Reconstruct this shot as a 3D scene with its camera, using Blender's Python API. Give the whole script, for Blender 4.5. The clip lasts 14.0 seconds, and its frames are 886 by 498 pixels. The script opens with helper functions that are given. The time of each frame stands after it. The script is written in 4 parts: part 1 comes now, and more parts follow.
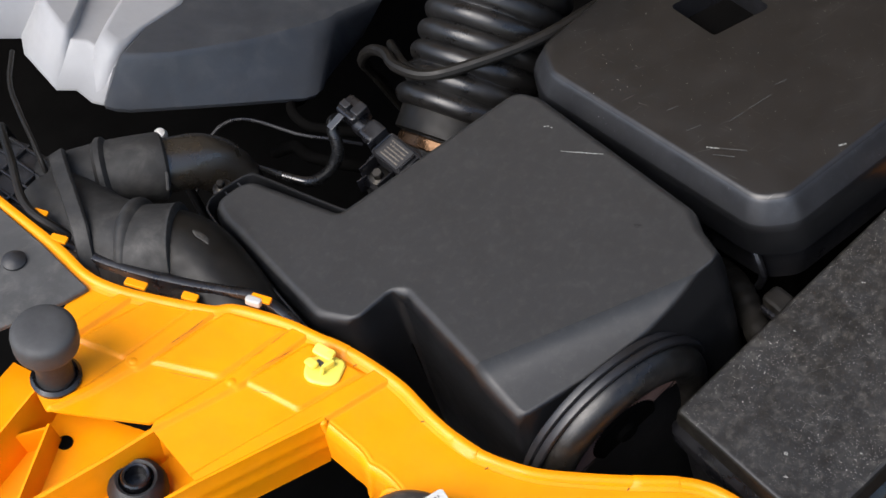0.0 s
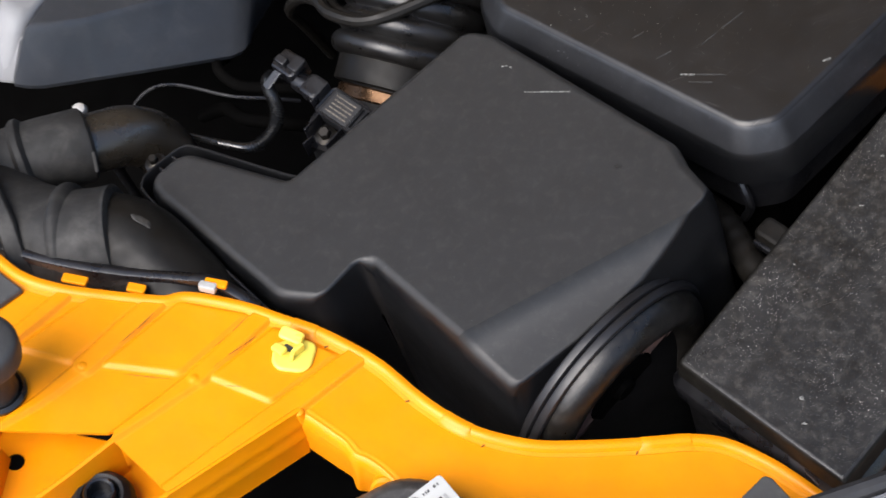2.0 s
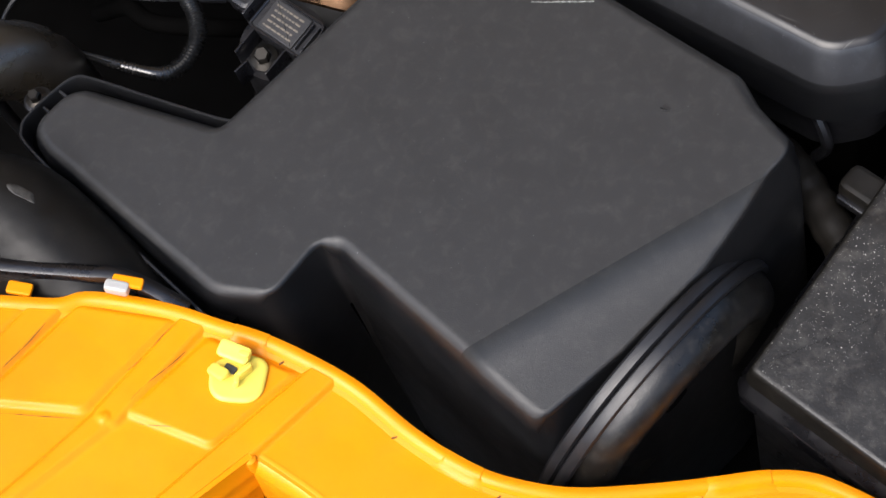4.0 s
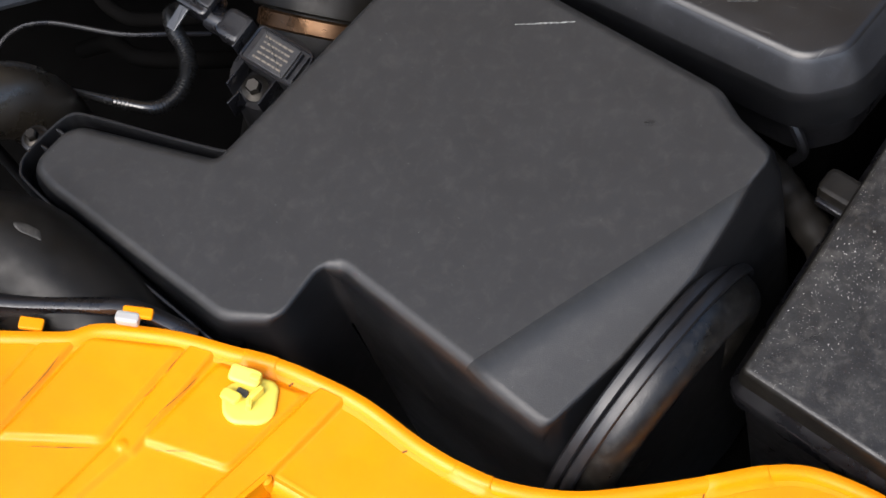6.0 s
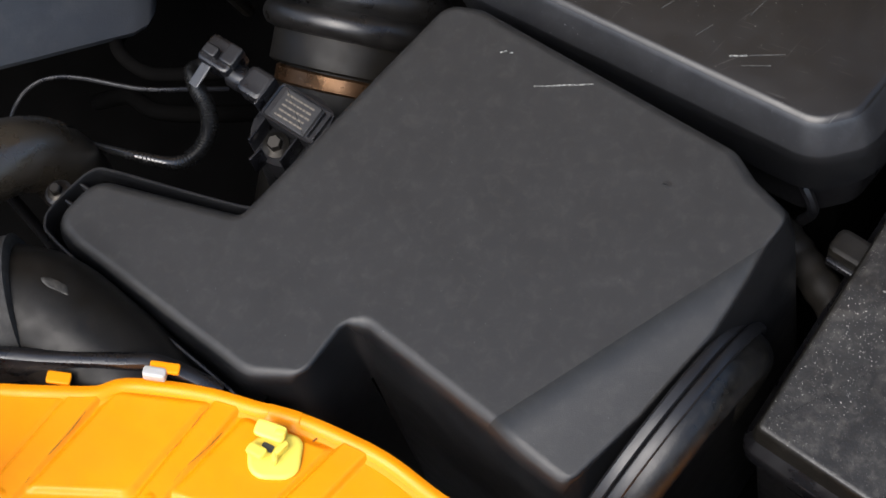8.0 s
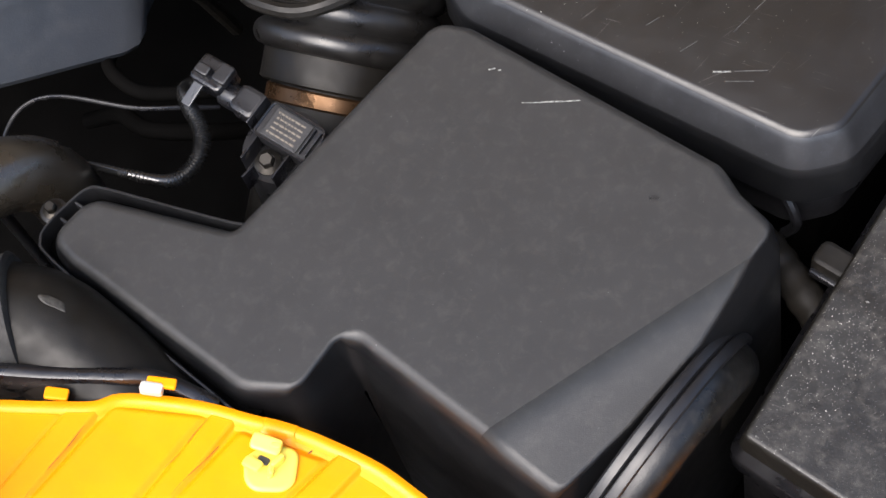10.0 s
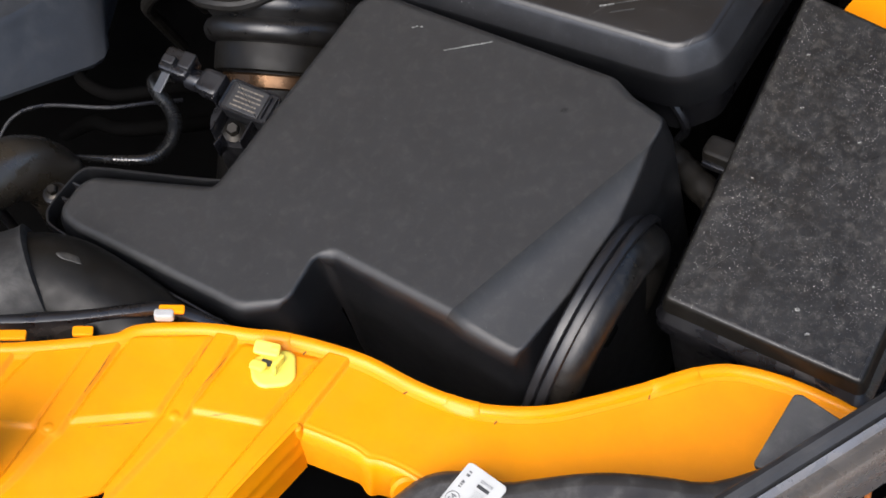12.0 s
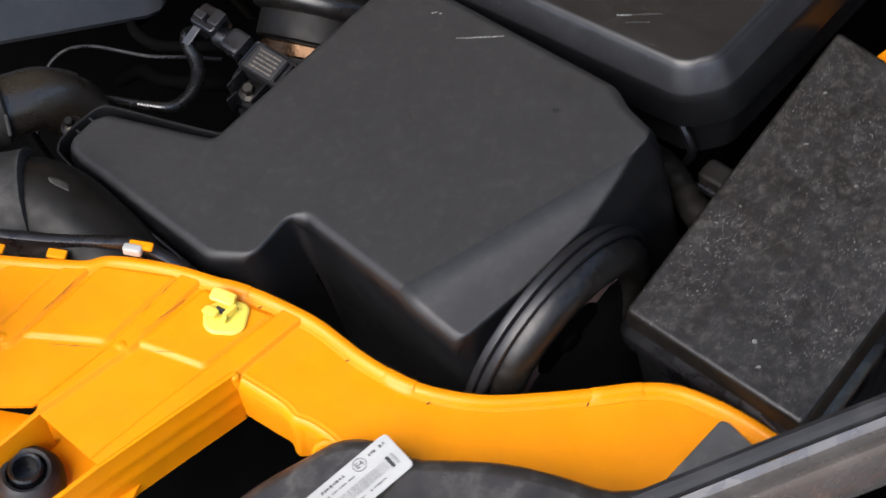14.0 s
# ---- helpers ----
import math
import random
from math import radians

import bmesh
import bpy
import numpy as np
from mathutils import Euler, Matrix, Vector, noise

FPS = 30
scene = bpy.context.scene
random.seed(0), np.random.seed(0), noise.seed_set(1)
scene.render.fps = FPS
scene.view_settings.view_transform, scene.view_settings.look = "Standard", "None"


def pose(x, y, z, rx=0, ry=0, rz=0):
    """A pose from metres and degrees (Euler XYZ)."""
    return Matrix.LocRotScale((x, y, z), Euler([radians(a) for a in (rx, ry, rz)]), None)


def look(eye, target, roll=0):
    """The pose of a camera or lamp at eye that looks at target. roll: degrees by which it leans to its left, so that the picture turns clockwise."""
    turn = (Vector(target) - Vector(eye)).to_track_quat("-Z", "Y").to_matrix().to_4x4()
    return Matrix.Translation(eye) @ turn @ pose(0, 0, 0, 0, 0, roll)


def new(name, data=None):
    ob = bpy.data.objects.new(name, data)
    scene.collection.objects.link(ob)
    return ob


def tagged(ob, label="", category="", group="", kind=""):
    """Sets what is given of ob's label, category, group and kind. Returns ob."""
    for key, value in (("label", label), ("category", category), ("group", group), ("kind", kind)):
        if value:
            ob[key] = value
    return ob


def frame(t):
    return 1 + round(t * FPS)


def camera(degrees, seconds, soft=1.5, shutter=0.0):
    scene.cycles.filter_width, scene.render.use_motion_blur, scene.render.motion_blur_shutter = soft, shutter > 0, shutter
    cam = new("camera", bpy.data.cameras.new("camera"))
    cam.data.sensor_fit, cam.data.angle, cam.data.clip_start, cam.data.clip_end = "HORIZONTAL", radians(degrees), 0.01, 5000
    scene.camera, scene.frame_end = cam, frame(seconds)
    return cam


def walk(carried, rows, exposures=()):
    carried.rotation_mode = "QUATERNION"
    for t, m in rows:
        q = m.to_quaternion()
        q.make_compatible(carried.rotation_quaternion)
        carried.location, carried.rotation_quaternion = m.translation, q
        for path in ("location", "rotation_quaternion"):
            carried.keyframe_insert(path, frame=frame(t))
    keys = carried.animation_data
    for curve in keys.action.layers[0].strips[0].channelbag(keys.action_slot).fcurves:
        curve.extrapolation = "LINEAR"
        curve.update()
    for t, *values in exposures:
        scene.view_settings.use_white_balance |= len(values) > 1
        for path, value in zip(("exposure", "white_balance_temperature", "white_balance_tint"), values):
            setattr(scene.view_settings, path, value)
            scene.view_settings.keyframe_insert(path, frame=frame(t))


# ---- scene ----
cam = camera(31.29, 14.0, 1.5, 0.7)
walk(cam, [
    (0.0, look((0.4563, -0.5706, 1.7134), (0.0967, -0.1151, 1.0254), -20.43)),
    (0.5, look((0.4556, -0.5652, 1.7062), (0.0968, -0.1113, 1.0168), -20.63)),
    (1.0, look((0.4353, -0.5635, 1.7056), (0.0933, -0.1113, 1.0067), -20.69)),
    (1.5, look((0.4114, -0.5580, 1.7002), (0.0909, -0.1082, 0.9896), -21.23)),
    (2.0, look((0.3705, -0.5191, 1.6635), (0.0700, -0.0783, 0.9386), -22.54)),
    (2.5, look((0.3132, -0.4541, 1.6029), (0.0387, -0.0251, 0.8609), -22.22)),
    (3.0, look((0.2499, -0.3680, 1.5208), (0.0032, 0.0486, 0.7621), -20.13)),
    (3.2, look((0.2431, -0.3338, 1.4925), (-0.0078, 0.0533, 0.7197), -21.85)),
    (5.3, look((0.2227, -0.3071, 1.5163), (0.0016, 0.0377, 0.7149), -24.73)),
    (5.5, look((0.2227, -0.3118, 1.5196), (0.0012, 0.0365, 0.7198), -24.71)),
    (6.0, look((0.2126, -0.3264, 1.5272), (-0.0000, 0.0361, 0.7314), -23.16)),
    (6.5, look((0.2058, -0.3277, 1.5379), (-0.0012, 0.0379, 0.7420), -22.47)),
    (7.0, look((0.1984, -0.3297, 1.5455), (-0.0033, 0.0423, 0.7512), -21.40)),
    (7.5, look((0.1939, -0.3287, 1.5481), (-0.0063, 0.0490, 0.7561), -20.73)),
    (8.0, look((0.1892, -0.3259, 1.5520), (-0.0089, 0.0564, 0.7617), -20.12)),
    (8.2, look((0.1873, -0.3246, 1.5548), (-0.0095, 0.0590, 0.7648), -19.84)),
    (10.3, look((0.1861, -0.3379, 1.5716), (0.0003, 0.0572, 0.7846), -19.02)),
    (10.5, look((0.1923, -0.3589, 1.5788), (0.0080, 0.0410, 0.7939), -19.62)),
    (11.0, look((0.2053, -0.4139, 1.6200), (0.0327, -0.0183, 0.8303), -21.77)),
    (11.5, look((0.2040, -0.4712, 1.6507), (0.0499, -0.0635, 0.8633), -21.20)),
    (12.0, look((0.1950, -0.5037, 1.6575), (0.0535, -0.0613, 0.8865), -19.35)),
    (12.5, look((0.1829, -0.5241, 1.6435), (0.0484, -0.0725, 0.8767), -17.79)),
    (13.0, look((0.2327, -0.5324, 1.6328), (0.0564, -0.0895, 0.8694), -20.40)),
    (13.5, look((0.2854, -0.5280, 1.6294), (0.0721, -0.0864, 0.8748), -20.82)),
    (14.0, look((0.3465, -0.5228, 1.6185), (0.0914, -0.0751, 0.8806), -20.75)),
], [(0.0, 0.88, 6500, 10), (2.5, 0.87, 6500, 11), (3.2, 0.84, 6500, 11), (5.3, 1.10, 6550, 12), (6.0, 0.95, 6500, 11), (6.6, 0.80, 6500, 10), (8.2, 0.83, 6500, 10),
    (10.3, 1.44, 6650, 12), (11.0, 1.37, 6650, 12), (11.5, 1.18, 6600, 12), (12.0, 0.93, 6500, 11), (12.6, 0.77, 6500, 11), (14.0, 0.76, 6500, 11)])

# ---- world ----
world = bpy.data.worlds.new("sky")
scene.world = world
world.use_nodes = True
wn = world.node_tree.nodes
sky = wn.new("ShaderNodeTexSky")
sky.sky_type = "NISHITA"
sky.sun_disc = False
sky.sun_elevation = radians(56)
sky.sun_rotation = radians(200)
sky.air_density, sky.dust_density, sky.ozone_density = 1.0, 2.1, 0.9
wn["Background"].inputs[1].default_value = 0.15
world.node_tree.links.new(sky.outputs[0], wn["Background"].inputs[0])
sun = new("sun", bpy.data.lights.new("sun", "SUN"))
sun.data.energy, sun.data.angle, sun.data.color = 2.85, radians(50), (1.0, 0.972, 0.950)
sun.matrix_world = look((-0.75, -2.0, 4.0), (0, 0, 0.8))


# ---- materials ----
def surface(name, col, rough=0.5, metal=0.0, var=0.2, vscale=25.0, bump=0.15, bscale=700.0,
            dust=0.0, dustcol=(0.30, 0.28, 0.25), specks=0.0, speckcol=None, speckscale=700.0, coat=0.0, spec=0.5, rvar=0.12, dscale=38.0, streaks=0.0):
    """A worn surface: broad tone changes, fine grain relief, patchy dust and light specks."""
    m = bpy.data.materials.new(name)
    m.use_nodes = True
    n, l = m.node_tree.nodes, m.node_tree.links
    b = n["Principled BSDF"]
    tc = n.new("ShaderNodeTexCoord")

    def noise_tex(scale, detail=4.0, rough_=0.6, distort=0.0):
        t = n.new("ShaderNodeTexNoise")
        t.inputs["Scale"].default_value, t.inputs["Detail"].default_value = scale, detail
        t.inputs["Roughness"].default_value, t.inputs["Distortion"].default_value = rough_, distort
        l.new(tc.outputs["Object"], t.inputs["Vector"])
        return t.outputs["Fac"]

    def span(src, a, c, lo=0.0, hi=1.0):
        r = n.new("ShaderNodeMapRange")
        r.interpolation_type = "SMOOTHSTEP"
        for i, v in ((1, a), (2, c), (3, lo), (4, hi)):
            r.inputs[i].default_value = v
        l.new(src, r.inputs[0])
        return r.outputs[0]

    def mixed(fac, a, c):
        x = n.new("ShaderNodeMix")
        x.data_type = "RGBA"
        l.new(fac, x.inputs[0])
        for i, v in ((6, a), (7, c)):
            if isinstance(v, tuple):
                x.inputs[i].default_value = (*v, 1)
            else:
                l.new(v, x.inputs[i])
        return x.outputs[2]

    lo, hi = tuple(c * (1 - var) for c in col), tuple(min(1, c * (1 + var)) for c in col)
    colour = mixed(span(noise_tex(vscale, 5.0), 0.3, 0.7), lo, hi)
    ro = span(noise_tex(vscale * 2.3, 6.0), 0.3, 0.7, max(0.03, rough - rvar), min(1, rough + rvar))
    if dust:
        cloud = span(noise_tex(dscale, 8.0, 0.7, 0.4), 0.45, 0.75, 0, dust)
        colour = mixed(cloud, colour, dustcol)
    if specks:
        dot = span(noise_tex(speckscale, 1.0, 0.4), 0.775 - 0.037 * specks, 0.82 - 0.037 * specks, 0, 0.9)
        patch = span(noise_tex(14.0, 3.0), 0.42, 0.62, 0.15, 1.0)
        mul = n.new("ShaderNodeMath")
        mul.operation = "MULTIPLY"
        l.new(dot, mul.inputs[0])
        l.new(patch, mul.inputs[1])
        colour = mixed(mul.outputs[0], colour, speckcol or tuple(min(1, c * 2.2) for c in dustcol))
    if streaks:
        for turn, size in ((0.8, (22.0, 620.0, 60.0)), (1.0, (14.0, 800.0, 60.0)), (0.52, (26.0, 900.0, 60.0)), (-0.3, (40.0, 900.0, 60.0))):
            mp = n.new("ShaderNodeMapping")
            mp.vector_type = "TEXTURE"
            mp.inputs["Rotation"].default_value = (0, 0, turn)
            mp.inputs["Scale"].default_value = tuple(1 / v for v in size)
            l.new(tc.outputs["Object"], mp.inputs["Vector"])
            t = n.new("ShaderNodeTexNoise")
            t.inputs["Scale"].default_value, t.inputs["Detail"].default_value = 1.0, 2.0
            l.new(mp.outputs[0], t.inputs["Vector"])
            colour = mixed(span(t.outputs["Fac"], 0.70, 0.80, 0, streaks), colour, dustcol)
    l.new(colour, b.inputs["Base Color"])
    l.new(ro, b.inputs["Roughness"])
    b.inputs["Metallic"].default_value = metal
    b.inputs["Specular IOR Level"].default_value = spec
    b.inputs["Coat Weight"].default_value = coat
    b.inputs["Coat Roughness"].default_value = 0.08
    if bump:
        bp = n.new("ShaderNodeBump")
        bp.inputs["Strength"].default_value, bp.inputs["Distance"].default_value = bump, 0.0006
        l.new(noise_tex(bscale, 3.0), bp.inputs["Height"])
        l.new(bp.outputs[0], b.inputs["Normal"])
    return m


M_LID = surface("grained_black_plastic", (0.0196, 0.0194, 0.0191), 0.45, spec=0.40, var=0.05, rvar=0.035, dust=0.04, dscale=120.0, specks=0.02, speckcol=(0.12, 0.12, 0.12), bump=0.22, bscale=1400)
# dark copy of the plastic for side faces, shade put into its colour
M_SHADED_SIDE = surface("shaded_side_black", (0.0035, 0.0037, 0.0043), 0.42, var=0.15, rvar=0.05, spec=0.55, bump=0.03)
M_BAND = surface("satin_black_plastic", (0.008, 0.008, 0.009), 0.40, var=0.1, rvar=0.06, spec=0.5, bump=0.05)
M_HEAD = surface("dusty_grey_rubber", (0.036, 0.036, 0.036), 0.65, dust=0.15, dustcol=(0.12, 0.12, 0.12), bump=0.2)
M_GRIME_SLOTS = surface("brown_grime_and_slots", (0.15, 0.070, 0.012), 0.7, var=0.4, vscale=200, bump=0)
M_CONDUIT = surface("shiny_black_conduit", (0.006, 0.006, 0.006), 0.24, spec=1.0, bump=0)
M_RIB = surface("shiny_black_rubber", (0.006, 0.0056, 0.0053), 0.36, spec=0.5, dust=0.06, dustcol=(0.10, 0.09, 0.075), bump=0.1)
# brown dust tone also stands in for the bulge's scuffed highlight
M_BULGE = surface("satin_black_rubber", (0.006, 0.0055, 0.0048), 0.38, spec=0.5, dust=0.45, dustcol=(0.040, 0.036, 0.029), bump=0.2, dscale=220.0)
M_PRINT = surface("grey_ink", (0.16, 0.16, 0.16), 0.6, var=0.1, bump=0)
M_BAR = surface("dark_ink", (0.03, 0.03, 0.03), 0.6, var=0.1, bump=0)
M_PALE = surface("pale_grey_ink", (0.28, 0.28, 0.27), 0.6, var=0.1, bump=0)
M_BROWN_ORANGE = surface("brown_orange_paint", (0.30, 0.085, 0.012), 0.6, var=0.4, vscale=90, dust=0.5, dustcol=(0.05, 0.03, 0.02))
M_BLACK = surface("black_plastic", (0.008, 0.008, 0.009), 0.38, var=0.2, dust=0.04, dustcol=(0.10, 0.095, 0.085), bump=0.15)
M_DUSTY = surface("dusty_black_plastic", (0.010, 0.0096, 0.009), 0.45, var=0.3, dust=0.50, specks=2.0, speckcol=(0.50, 0.48, 0.45), speckscale=1150.0, dustcol=(0.085, 0.080, 0.071), bump=0.3, streaks=0.45, dscale=150.0)
M_BATT = surface("scuffed_black_plastic", (0.0095, 0.0085, 0.0075), 0.33, var=0.1, dust=0.05, specks=0.25, speckcol=(0.35, 0.34, 0.32), rvar=0.05, dustcol=(0.085, 0.080, 0.075), bump=0.04, bscale=500, streaks=0.6)
# bluish tone carries the slope's sky sheen as well as its scuffs
M_BATT_SHEEN = surface("scuffed_plastic_with_sheen", (0.013, 0.0135, 0.015), 0.40, var=0.1, dust=0.35, specks=0.4, speckcol=(0.30, 0.30, 0.30), rvar=0.05, dustcol=(0.040, 0.042, 0.047), bump=0.08, spec=0.7, dscale=170)
M_RUBBER = surface("black_rubber", (0.013, 0.013, 0.014), 0.56, dust=0.06, bump=0.3)
M_HOSE = surface("satin_black_hose", (0.0065, 0.0058, 0.0048), 0.47, dust=0.07, dustcol=(0.09, 0.075, 0.06), bump=0.12, spec=0.22)
M_GLOSS = surface("glossy_black_plastic", (0.005, 0.005, 0.006), 0.30, bump=0.05, spec=0.65)
M_ORANGE = surface("orange_paint", (0.79, 0.263, 0.0015), 0.36, var=0.05, coat=0.06, spec=0.25, bump=0.05, bscale=300, dust=0.05, dustcol=(0.55, 0.24, 0.04), rvar=0.08)
M_GREYCOVER = surface("dark_grey_plastic", (0.031, 0.034, 0.039), 0.44, var=0.08, dust=0.06, bump=0.2)
M_SILVER = surface("silver_painted_plastic", (0.24, 0.24, 0.242), 0.58, metal=0.0, var=0.05, bump=0.08)
M_GREYPLATE = surface("grey_plastic", (0.050, 0.050, 0.049), 0.6, dust=0.2)
M_LAMP = surface("dirty_black_housing", (0.022, 0.020, 0.0185), 0.46, dust=0.27, specks=0.2, dustcol=(0.20, 0.19, 0.17), dscale=55)
M_RAIL = surface("weathered_grey_rail", (0.22, 0.205, 0.19), 0.28, metal=0.7, var=0.12, dust=0.15, dustcol=(0.30, 0.28, 0.26), streaks=0.5)
M_YELLOW = surface("yellow_nylon", (0.80, 0.65, 0.09), 0.45, var=0.04, bump=0.08)
M_STEEL = surface("bright_steel", (0.50, 0.49, 0.46), 0.45, metal=0.3, var=0.1)
M_BOLT = surface("dark_zinc_steel", (0.035, 0.032, 0.028), 0.42, metal=0.9, var=0.2)
M_CUFF = surface("matt_black_rubber", (0.0125, 0.0120, 0.0112), 0.66, spec=0.35, dust=0.08, bump=0.2)
M_COPPER = surface("brassy_clamp", (0.10, 0.055, 0.028), 0.32, metal=0.8, var=0.2)
# near-black that stands in for deep shade on everything using it
M_DEEP_SHADE = surface("deep_shade_black", (0.0022, 0.0021, 0.0020), 0.85, spec=0.02, dust=0.1, dustcol=(0.006, 0.005, 0.005))
# bonnet underside, its brown chosen to throw warm light on the lid
M_BONNET_REFLECT = surface("warm_reflecting_underside", (0.36, 0.28, 0.20), 0.95, spec=0.1)
M_PLEAT = surface("brown_filter_paper", (0.080, 0.045, 0.036), 0.85, var=0.2)
M_PAPER = surface("white_label", (0.38, 0.38, 0.36), 0.5, var=0.08, bump=0.02)
M_INK = surface("black_ink", (0.10, 0.10, 0.10), 0.6, var=0.2, bump=0)
M_TEXT = surface("pale_print", (0.13, 0.11, 0.085), 0.6, var=0.1, bump=0)
M_CHALK = surface("pale_scratch", (0.15, 0.15, 0.14), 0.7, var=0.7, vscale=500, bump=0)
M_PIPE = surface("shiny_brownish_black_plastic", (0.020, 0.0165, 0.0120), 0.30, spec=0.8, dust=0.1, dustcol=(0.06, 0.05, 0.035), bump=0.08)
M_SCUFF = surface("worn_grey_rubber", (0.024, 0.022, 0.018), 0.6, var=0.5, vscale=300, bump=0.1)
M_STAIN = surface("faint_dark_stain", (0.0115, 0.0112, 0.0108), 0.5, var=0.3, vscale=300, bump=0.1)
M_SCORE = surface("faint_scratch", (0.040, 0.039, 0.037), 0.7, var=0.4, vscale=300, bump=0)
M_CREAM = surface("cream_plastic", (0.62, 0.58, 0.46), 0.4)
M_GROUND = surface("brown_paving", (0.20, 0.14, 0.10), 0.8, vscale=6, dust=0.4, dscale=5)


# ---- building helpers ----
def thing(name, base, label, category, group="", kind=""):
    e = new(name)
    e.location = base
    e.empty_display_size = 0.02
    return tagged(e, label, category, group, kind)


def part(name, bm, material, parent=None, label="", angle=35, second=None):
    """Links a bmesh, built in world space, as one mesh under parent."""
    root = parent
    base = Vector((0, 0, 0))
    while root:
        base += root.location
        root = root.parent
    bmesh.ops.remove_doubles(bm, verts=bm.verts, dist=1e-6)
    bmesh.ops.recalc_face_normals(bm, faces=bm.faces)
    bmesh.ops.translate(bm, verts=bm.verts, vec=-base)
    me = bpy.data.meshes.new(name)
    bm.to_mesh(me)
    bm.free()
    for p in me.polygons:
        p.use_smooth = len(p.vertices) < 7
    me.set_sharp_from_angle(angle=radians(angle))
    me.materials.append(material)
    if second:
        me.materials.append(second)
    ob = new(name, me)
    ob.parent = parent
    return tagged(ob, label) if label else ob


def rounded(poly, r, seg=5):
    """A polygon with its corners rounded; r is one radius or one a corner."""
    out, n = [], len(poly)
    rs = r if isinstance(r, (list, tuple)) else [r] * n
    for i in range(n):
        p, a, c = Vector(poly[i]).to_2d(), Vector(poly[i - 1]).to_2d(), Vector(poly[(i + 1) % n]).to_2d()
        u, v = (a - p), (c - p)
        lu, lv = u.length, v.length
        u, v = u / lu, v / lv
        ang = math.acos(max(-1, min(1, u.dot(v))))
        if rs[i] <= 0 or ang > 3.0:
            out.append(p)
            continue
        d = min(rs[i] / math.tan(ang / 2), 0.45 * lu, 0.45 * lv)
        rr = d * math.tan(ang / 2)
        c0 = p + (u + v).normalized() * (rr / math.sin(ang / 2))
        s, e = p + u * d - c0, p + v * d - c0
        turn = s.angle_signed(e)
        for k in range(seg + 1):
            a0 = -turn * k / seg
            out.append(c0 + Vector((s.x * math.cos(a0) - s.y * math.sin(a0), s.x * math.sin(a0) + s.y * math.cos(a0))))
    return out


def inset(poly, d):
    """The polygon, counter-clockwise, drawn in by d."""
    out, n = [], len(poly)
    for i in range(n):
        a, p, c = poly[i - 1], poly[i], poly[(i + 1) % n]
        e1, e2 = (p - a).normalized(), (c - p).normalized()
        n1, n2 = Vector((-e1.y, e1.x)), Vector((-e2.y, e2.x))
        m = n1 + n2
        m = m / max(0.5, m.length_squared / 2) if m.length > 1e-6 else n1
        out.append(p + m * d)
    return out


def ccw(poly):
    poly = [Vector(p).to_2d() for p in poly]
    area = sum(a.x * b.y - b.x * a.y for a, b in zip(poly, poly[1:] + poly[:1]))
    return poly if area > 0 else poly[::-1]


def flat(z):
    return lambda x, y: z


def loft(poly, rings, zf=flat(0.0), bm=None, top=True, bottom=True):
    """Rings of (inset, rise above zf) joined into a closed shell, from bottom to top."""
    bm = bm or bmesh.new()
    poly = ccw(poly)
    rows = []
    for d, dz in rings:
        ring = inset(poly, d)
        rows.append([bm.verts.new((p.x, p.y, zf(p.x, p.y) + dz)) for p in ring])
    n = len(poly)
    for a, b in zip(rows, rows[1:]):
        for i in range(n):
            bm.faces.new((a[i], a[(i + 1) % n], b[(i + 1) % n], b[i]))
    if bottom:
        bm.faces.new(rows[0][::-1])
    if top:
        d, dz = rings[-1]
        cap = min(0.0006, 0.12 * min(max(p.x for p in poly) - min(p.x for p in poly), max(p.y for p in poly) - min(p.y for p in poly)))
        last = [bm.verts.new((p.x, p.y, zf(p.x, p.y) + dz)) for p in inset(poly, d + cap)]
        for i in range(n):
            bm.faces.new((rows[-1][i], rows[-1][(i + 1) % n], last[(i + 1) % n], last[i]))
        bm.faces.new(last)
    return bm


def bevelled(h, r, z0=0.0, draft=0.0, seg=3):
    """Ring list for a block of height h with a rounded upper edge of radius r."""
    rings = [(-draft, z0 - h)]
    for k in range(seg + 1):
        a = math.pi / 2 * k / seg
        rings.append((r * (1 - math.cos(a)), z0 - r + r * math.sin(a)))
    return rings


def spline(pts, step=6):
    """A smooth curve through points."""
    pts = [Vector(p) for p in pts]
    ext = [pts[0] * 2 - pts[1]] + pts + [pts[-1] * 2 - pts[-2]]
    out = []
    for i in range(1, len(ext) - 2):
        p0, p1, p2, p3 = ext[i - 1:i + 3]
        for k in range(step):
            t = k / step
            out.append(0.5 * (2 * p1 + (p2 - p0) * t + (2 * p0 - 5 * p1 + 4 * p2 - p3) * t * t + (3 * p1 - p0 - 3 * p2 + p3) * t ** 3))
    out.append(pts[-1])
    return out


